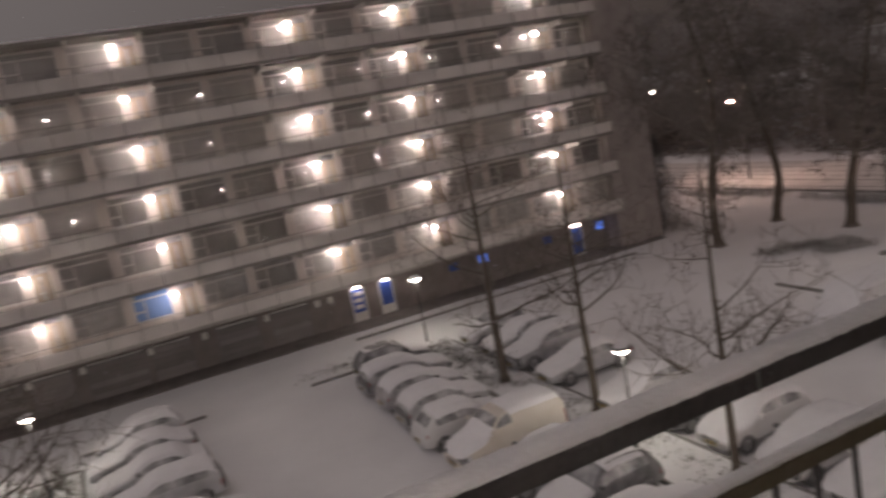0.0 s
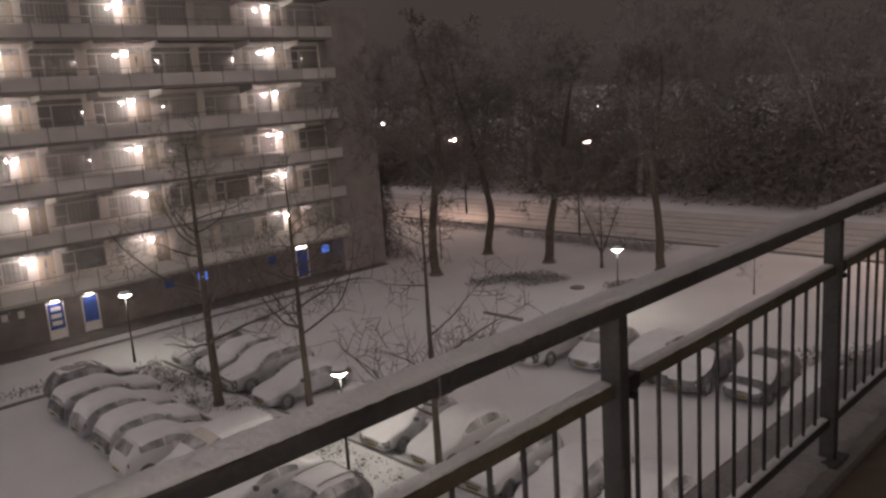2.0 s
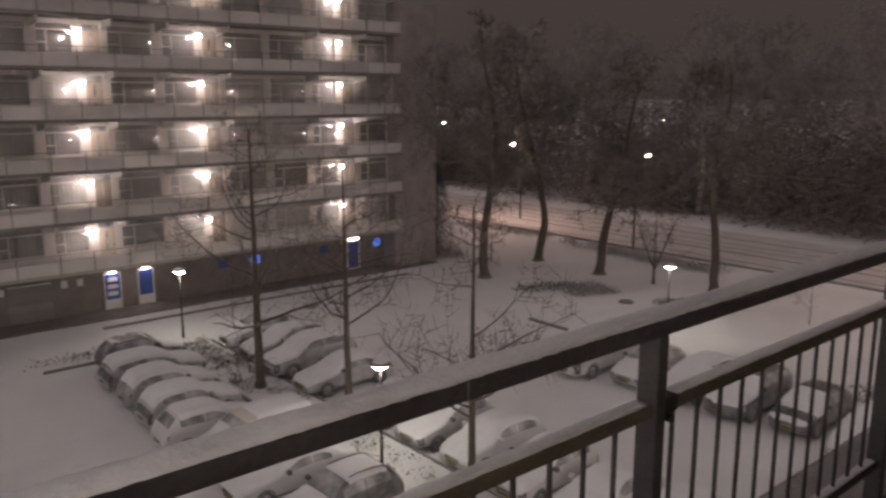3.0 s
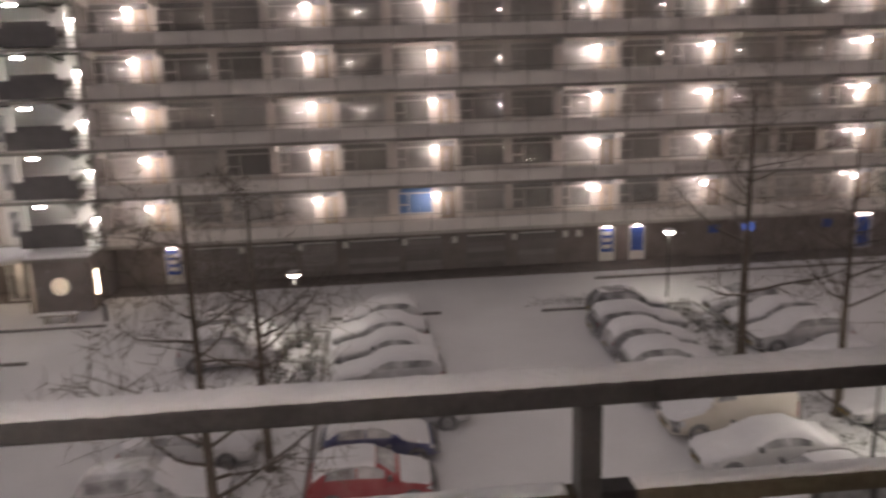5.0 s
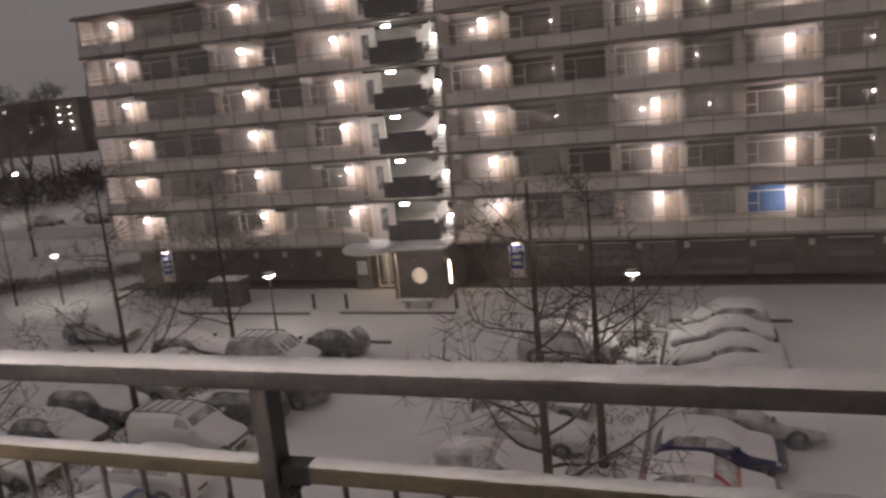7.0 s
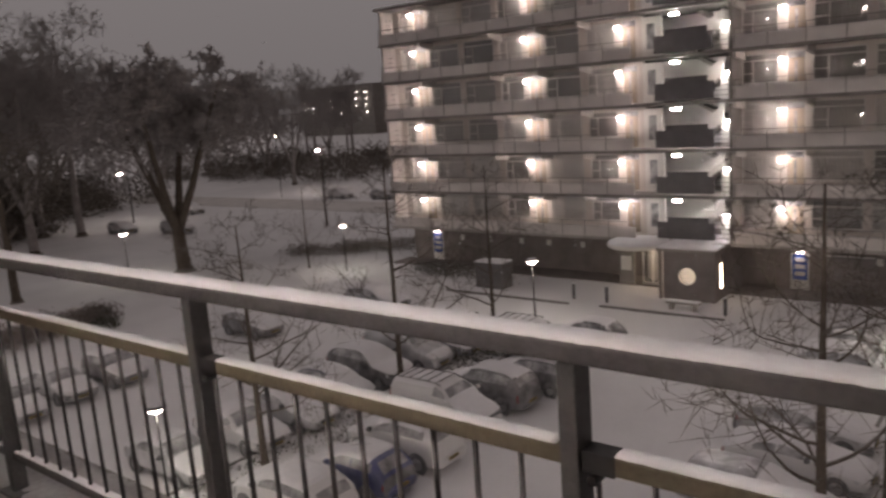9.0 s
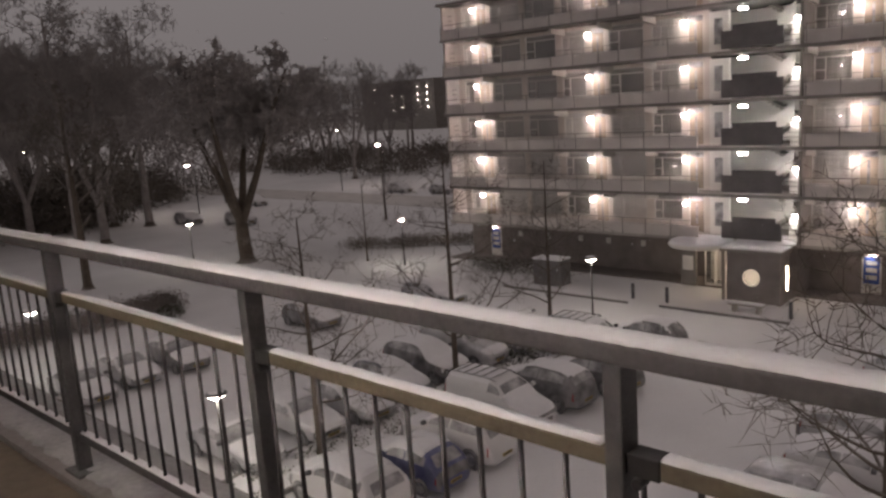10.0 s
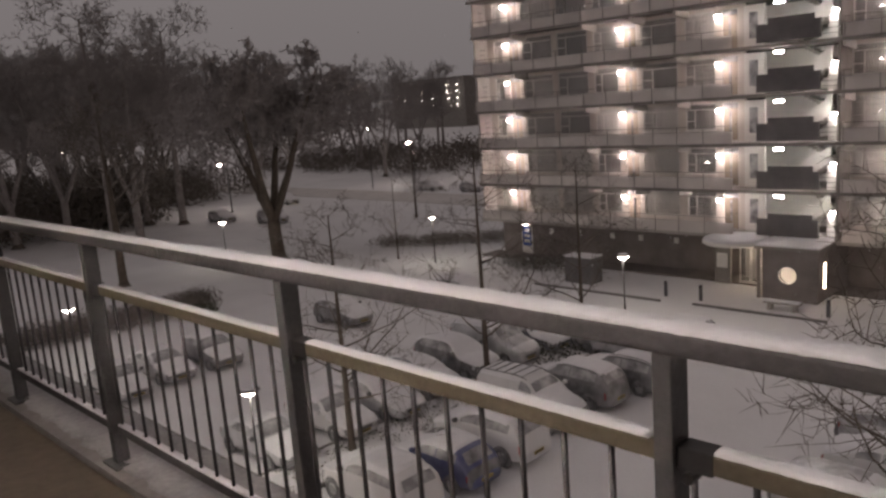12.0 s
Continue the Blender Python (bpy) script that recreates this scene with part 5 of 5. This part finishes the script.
def wheel_meshes(r):
    bm = bmesh.new()
    turned(bm, [(r * 0.62, -0.10), (r * 0.93, -0.105), (r, -0.07), (r, 0.07), (r * 0.93, 0.105), (r * 0.62, 0.10), (r * 0.62, -0.10)], 20)
    tyre = mesh_of("tyre", bm, M["tyre"], True)
    bm = bmesh.new()
    turned(bm, [(0, 0.075), (r * 0.16, 0.085), (r * 0.2, 0.06), (r * 0.55, 0.05), (r * 0.62, 0.09), (r * 0.62, -0.05), (0, -0.05)], 20)
    for k in range(5):
        g = 2 * math.pi * k / 5
        tube(bm, (0.03 * math.cos(g), 0.03 * math.sin(g), 0.072), (r * 0.6 * math.cos(g), r * 0.6 * math.sin(g), 0.082), 0.030, 0.022, 6)
    rim = mesh_of("rim", bm, M["rim"])
    return tyre, rim


WHEELS = {k: wheel_meshes(r) for k, r in (("hatchback", .30), ("estate_car", .31), ("saloon", .31), ("suv", .35), ("van", .32), ("large_van", .34))}
RADIUS = {"hatchback": .30, "estate_car": .31, "saloon": .31, "suv": .35, "van": .32, "large_van": .34}


def car(shape, paint, x, y, front, depth=0.055, bare=(), rails=False, words="snow-covered", seed=0):
    """front: +1 looks along +x, -1 along -x."""
    s = SHELLS[shape]
    plain = {"hatchback": "hatchback", "estate_car": "estate car", "saloon": "saloon car", "suv": "SUV", "van": "small van", "large_van": "large van"}[shape]
    rng = random.Random(seed * 7 + 3)
    ob = thing(shape, (x, y, -0.03), f"parked {paint.replace('_', ' ')} {plain}, {words}", "car" if "van" not in shape else "van", "parked cars",
               turn=(0 if front > 0 else 180) + rng.uniform(-1.6, 1.6))
    body = part("body", s.body(), PAINT[paint], ob, f"{paint.replace('_', ' ')} painted body", True)
    part("snow", s.snow(depth, bare, seed * 3.1), M["snow_cap"], ob, "blanket of fresh snow", True)
    wind, rear, side_a, side_b = GLASSED[shape]
    if wind[1]:
        part("windscreen", s.patch(*wind, 7.1, 10.9, 0.008, 6, 6), M["car_glass"], ob)
    if rear[1]:
        part("rear_window", s.patch(*rear, 7.2, 10.8, 0.008, 4, 6), M["car_glass"], ob)
    for sa in (side_a, side_b):
        if sa[1]:
            part("side_window", s.patch(*sa, 4.3, 5.9, 0.006, 6, 3), M["car_glass"], ob)
            part("side_window", s.patch(*sa, 12.1, 13.7, 0.006, 6, 3), M["car_glass"], ob)
    for u0, u1 in ((2.6, 4.2), (13.8, 15.4)):
        part("headlight", s.patch(0.004, 0.085, u0 + (0.5 if u0 < 9 else 0), u1 + (0.6 if u0 < 9 else -0.1), 0.008, 4, 3), M["headlight"], body)
        part("tail_light", s.patch(0.955, 0.996, u0 + 0.6, u1 + 0.2, 0.008, 3, 3), M["tail"], body)
    part("front_bumper", s.patch(0.0, 0.05, 1.2, 16.8, 0.012, 3, 16, 0.03), M["trim_black"] if seed % 3 else PAINT[paint], body)
    part("rear_bumper", s.patch(0.965, 1.0, 1.2, 16.8, 0.012, 3, 16, 0.03), M["trim_black"] if seed % 2 else PAINT[paint], body)
    # black sills, grille, plates, mirrors
    for u0, u1 in ((0.1, 1.4), (16.6, 17.9)):
        part("sill", s.patch(0.24, 0.76, u0, u1, 0.008, 6, 2), M["trim_black"], body)
    L = s.length / 2
    bm = bmesh.new()
    box(bm, L - 0.03, L + 0.02, -0.36, 0.36, 0.42, 0.56, 0.01)
    part("grille", bm, M["trim_black"], body)
    for name, xx in (("front_plate", L + 0.021), ("rear_plate", -L - 0.036)):
        bm = bmesh.new()
        box(bm, xx, xx + 0.015, -0.26, 0.26, 0.44 if xx < 0 else 0.34, 0.55 if xx < 0 else 0.45)
        pl = part(name, bm, M["plate"], body, "yellow number plate")
        bm = bmesh.new()
        e = xx + 0.016 if xx > 0 else xx - 0.003
        box(bm, e, e + 0.002, -0.21, 0.21, 0.47 if xx < 0 else 0.37, 0.52 if xx < 0 else 0.42)
        part("bar", bm, M["plate_bar"], pl)
    fm = wind[0] + 0.045
    for u, sg in ((4.15, -1), (13.85, 1)):
        q = s.at(fm, u, 0.0)
        bm = bmesh.new()
        box(bm, q[0] - 0.07, q[0] + 0.07, min(q[1], q[1] + sg * 0.19), max(q[1], q[1] + sg * 0.19), q[2] + 0.02, q[2] + 0.16, 0.03)
        part("wing_mirror", bm, PAINT[paint] if seed % 2 else M["trim_black"], ob)
    if rails:
        f0, f1 = wind[1] + 0.04, 0.9
        for u in (6.9, 11.1):
            bm = bmesh.new()
            a = [s.at(f0 + (f1 - f0) * i / 6, u, 0.05 + depth * 0.5) for i in range(7)]
            for p, q in zip(a, a[1:]):
                tube(bm, p, q, 0.018, 0.018, 6)
            part("roof_rail", bm, M["trim_black"], ob)
        if shape == "van":
            for i in range(5):
                f = f0 + (f1 - f0) * (i + 0.5) / 5
                bm = bmesh.new()
                tube(bm, s.at(f, 6.9, 0.09), s.at(f, 11.1, 0.09), 0.02, 0.02, 6)
                part("roof_bar", bm, M["trim_black"], ob)
    r = RADIUS[shape]
    tyre, rim = WHEELS[shape]
    for fx in (0.19, 0.80):
        for sg in (-1, 1):
            xx = (0.5 - fx) * s.length
            tm = new("wheel", tyre)
            tm.parent = ob
            tm.matrix_basis = pose(xx, sg * (s.half - 0.085), r, 90 if sg < 0 else -90, 0, 0)
            rm = new("rim", rim)
            rm.parent = tm
            bm = bmesh.new()
            turned(bm, [(r * 1.02, 0), (r * 1.16, 0), (r * 1.16, 0.012), (r * 1.02, 0.012), (r * 1.02, 0)], 20)
            arch = part("wheel_arch", bm, M["trim_black"], body)
            arch.matrix_basis = pose(xx, sg * (s.half + 0.0), r, 90 if sg < 0 else -90, 0, 0)
    return ob


N = ()
W = ((.30, .46, 0.0),)                      # windscreen cleared
RW_BARE = ((.84, 1.0, 0.0),)                # rear window cleared
ROOF = ((.30, 1.0, 0.12),)                  # snow blown off roof and windows
HOOD = ((.05, .24, 0.2),)
CARS = [
    # bays left of the first planted strip
    ("hatchback", "black", 8.6, 36.3, 1, .03, ROOF, False, "dark and partly blown clear"),
    ("estate_car", "grey", 8.2, 33.7, 1, .07, N, False, "snow-covered"), ("hatchback", "grey", 7.9, 31.2, 1, .07, N, False, "snow-covered"),
    ("hatchback", "silver", 7.8, 28.7, 1, .07, N, False, "snow-covered"), ("hatchback", "white", 7.5, 26.2, 1, .06, RW_BARE, False, "snow-covered"),
    ("van", "cream", 8.0, 23.6, -1, .05, W, False, "snow-covered"), ("saloon", "white", 8.0, 21.0, -1, .07, N, False, "deeply snow-covered"),
    ("hatchback", "black", 8.2, 18.4, -1, .04, ((.3, .46, 0.0), (.84, 1, 0.1)), True, "snow-covered"), ("saloon", "silver", 8.0, 15.8, 1, .06, N, False, "snow-covered"),
    # bays right of it
    ("hatchback", "white", 14.5, 35.8, -1, .06, ROOF, False, "snow-covered"), ("estate_car", "silver", 14.6, 33.2, -1, .06, ((.5, 1, 0.25),), False, "snow-covered"),
    ("suv", "silver", 14.4, 30.6, -1, .05, ((.0, .26, 0.5),), False, "snow-covered"), ("saloon", "silver", 14.4, 27.7, -1, .06, ((.80, 1, 0.2),), False, "snow-covered"),
    ("saloon", "white", 14.3, 23.4, -1, .06, RW_BARE, False, "snow-covered"), ("hatchback", "silver", 14.4, 20.7, -1, .05, ((.55, 1, 0.2),), False, "snow-covered"),
    ("hatchback", "white", 14.5, 18.3, -1, .05, N, False, "with a dark bare patch on its bonnet"), ("hatchback", "white", 14.3, 15.7, -1, .07, N, False, "snow-covered"),
    ("saloon", "white", 14.5, 13.3, -1, .06, ((.31, .8, 0.35),), False, "snow-covered"), ("hatchback", "grey", 14.3, 10.9, -1, .06, N, False, "snow-covered"),
    # bays against the lawn
    ("large_van", "white", 24.9, 22.0, -1, .08, N, False, "thickly snow-covered"), ("hatchback", "grey", 25.2, 19.4, -1, .05, ROOF, False, "partly snow-covered"),
    ("estate_car", "silver", 25.4, 17.1, -1, .05, ((.5, 1, 0.5),), False, "snow-covered"), ("suv", "black", 25.5, 14.8, -1, .04, ((.42, 1, 0.0),), False, "snow on its bonnet and windscreen"),
    ("hatchback", "black", 25.8, 12.4, -1, .04, ((.05, .2, 0.1), (.5, 1, 0.0)), False, "snow on its windscreen"), ("hatchback", "white", 25.0, 9.9, -1, .05, N, False, "snow-covered"),
    ("estate_car", "silver", 25.2, 7.4, -1, .06, N, False, "snow-covered"),
    # bays right of the middle strip
    ("hatchback", "silver", -3.6, 36.9, -1, .07, N, False, "snow-covered"), ("saloon", "grey", -3.7, 34.4, -1, .07, N, False, "snow-covered"),
    ("saloon", "silver", -3.5, 31.9, -1, .07, ((.80, 1, 0.3),), False, "snow-covered"), ("estate_car", "silver", -3.4, 29.3, -1, .07, N, False, "snow-covered"),
    ("estate_car", "grey", -2.9, 25.8, 1, .05, N, False, "snow-covered"), ("hatchback", "blue", -3.95, 23.4, 1, .05, ((.0, .08, 0.1), (.78, 1, 0.4)), False, "snow-covered"),
    ("hatchback", "red", -4.2, 20.9, 1, .035, ((.0, .10, .15), (.10, .28, .5), (.28, .47, 0.0)), False, "snow on its roof and rear, windscreen bare"),
    # bays left of the middle strip
    ("hatchback", "black", -10.5, 35.4, 1, .05, ROOF, False, "partly snow-covered"), ("suv", "silver", -10.3, 32.8, 1, .05, W, False, "snow-covered"),
    ("estate_car", "grey", -10.6, 26.6, 1, .05, N, False, "snow-covered"), ("saloon", "white", -10.2, 24.0, 1, .06, N, False, "snow-covered"),
    ("estate_car", "grey", -10.6, 21.2, 1, .04, ((.44, 1, 0.1),), False, "dark roofed and partly snow-covered"),
    # bays right of the third strip
    ("suv", "white", -22.4, 14.0, -1, .07, RW_BARE, False, "snow-covered"), ("hatchback", "blue", -22.0, 16.5, -1, .05, ((.80, 1, 0.0),), False, "snow on its roof"),
    ("suv", "white", -22.1, 18.9, -1, .05, ((.84, 1, 0.0),), False, "snow-covered"), ("van", "white", -22.6, 21.9, 1, .03, W, True, "snow between its roof bars"),
    ("suv", "black", -22.4, 24.5, -1, .03, ((.42, 1, 0.2),), False, "dark, with a little snow"), ("estate_car", "black", -21.6, 26.9, -1, .03, ((.30, 1, 0.15),), True, "dark, with a little snow"),
    ("van", "grey", -23.8, 30.2, 1, .03, ((.25, 1, 0.25),), True, "with roof bars and little snow"), ("hatchback", "black", -22.2, 32.7, -1, .03, ((.3, 1, 0.25),), False, "dark, with a little snow"),
    # bays left of it
    ("saloon", "silver", -28.6, 13.8, 1, .05, W, False, "snow-covered"), ("saloon", "white", -28.6, 16.7, 1, .05, W, False, "snow-covered"),
    ("saloon", "silver", -28.4, 19.1, 1, .05, N, False, "snow-covered"), ("hatchback", "dark_blue", -28.5, 21.6, 1, .03, ((.44, 1, 0.15),), False, "dark and partly snow-covered"),
    ("suv", "black", -28.8, 24.2, 1, .03, ((.30, 1, 0.4),), False, "dark and partly snow-covered"), ("van", "silver", -28.6, 26.6, 1, .04, ((.1, .38, 0.0),), False, "snow-covered"),
    ("saloon", "dark_blue", -28.3, 28.9, 1, .03, ((.3, .5, 0.2),), False, "dark and partly snow-covered"), ("estate_car", "black", -29.2, 31.4, 1, .03, ((.30, 1, 0.3),), False, "dark, with a little snow"),
    # the far bays
    ("saloon", "grey", -40.4, 13.2, 1, .05, W, False, "snow-covered"), ("saloon", "silver", -40.9, 15.6, 1, .05, W, False, "snow-covered"),
    ("hatchback", "black", -40.6, 18.2, 1, .05, W, False, "snow on its bonnet"), ("hatchback", "black", -40.4, 26.6, 1, .03, ((.3, 1, 0.4),), False, "dark and partly snow-covered"),
    ("estate_car", "grey", -37.5, 34.0, 1, .05, N, False, "snow-covered"),
]
for i, c in enumerate(CARS):
    shape, paint, x, y, front, depth, bare, rails, words = c
    car(shape, paint, x, y, front, depth, bare, rails, words, i)
for i, (x, y) in enumerate(((-96, 60.5), (-90, 47.0), (-102, 61.5), (-84, 76.5), (-76, 77.0), (-82, 49))):
    car(("hatchback", "estate_car", "suv")[i % 3], ("white", "grey", "silver")[i % 3], x, y, 1, .05, N, False, "far off and snow-covered", 90 + i)
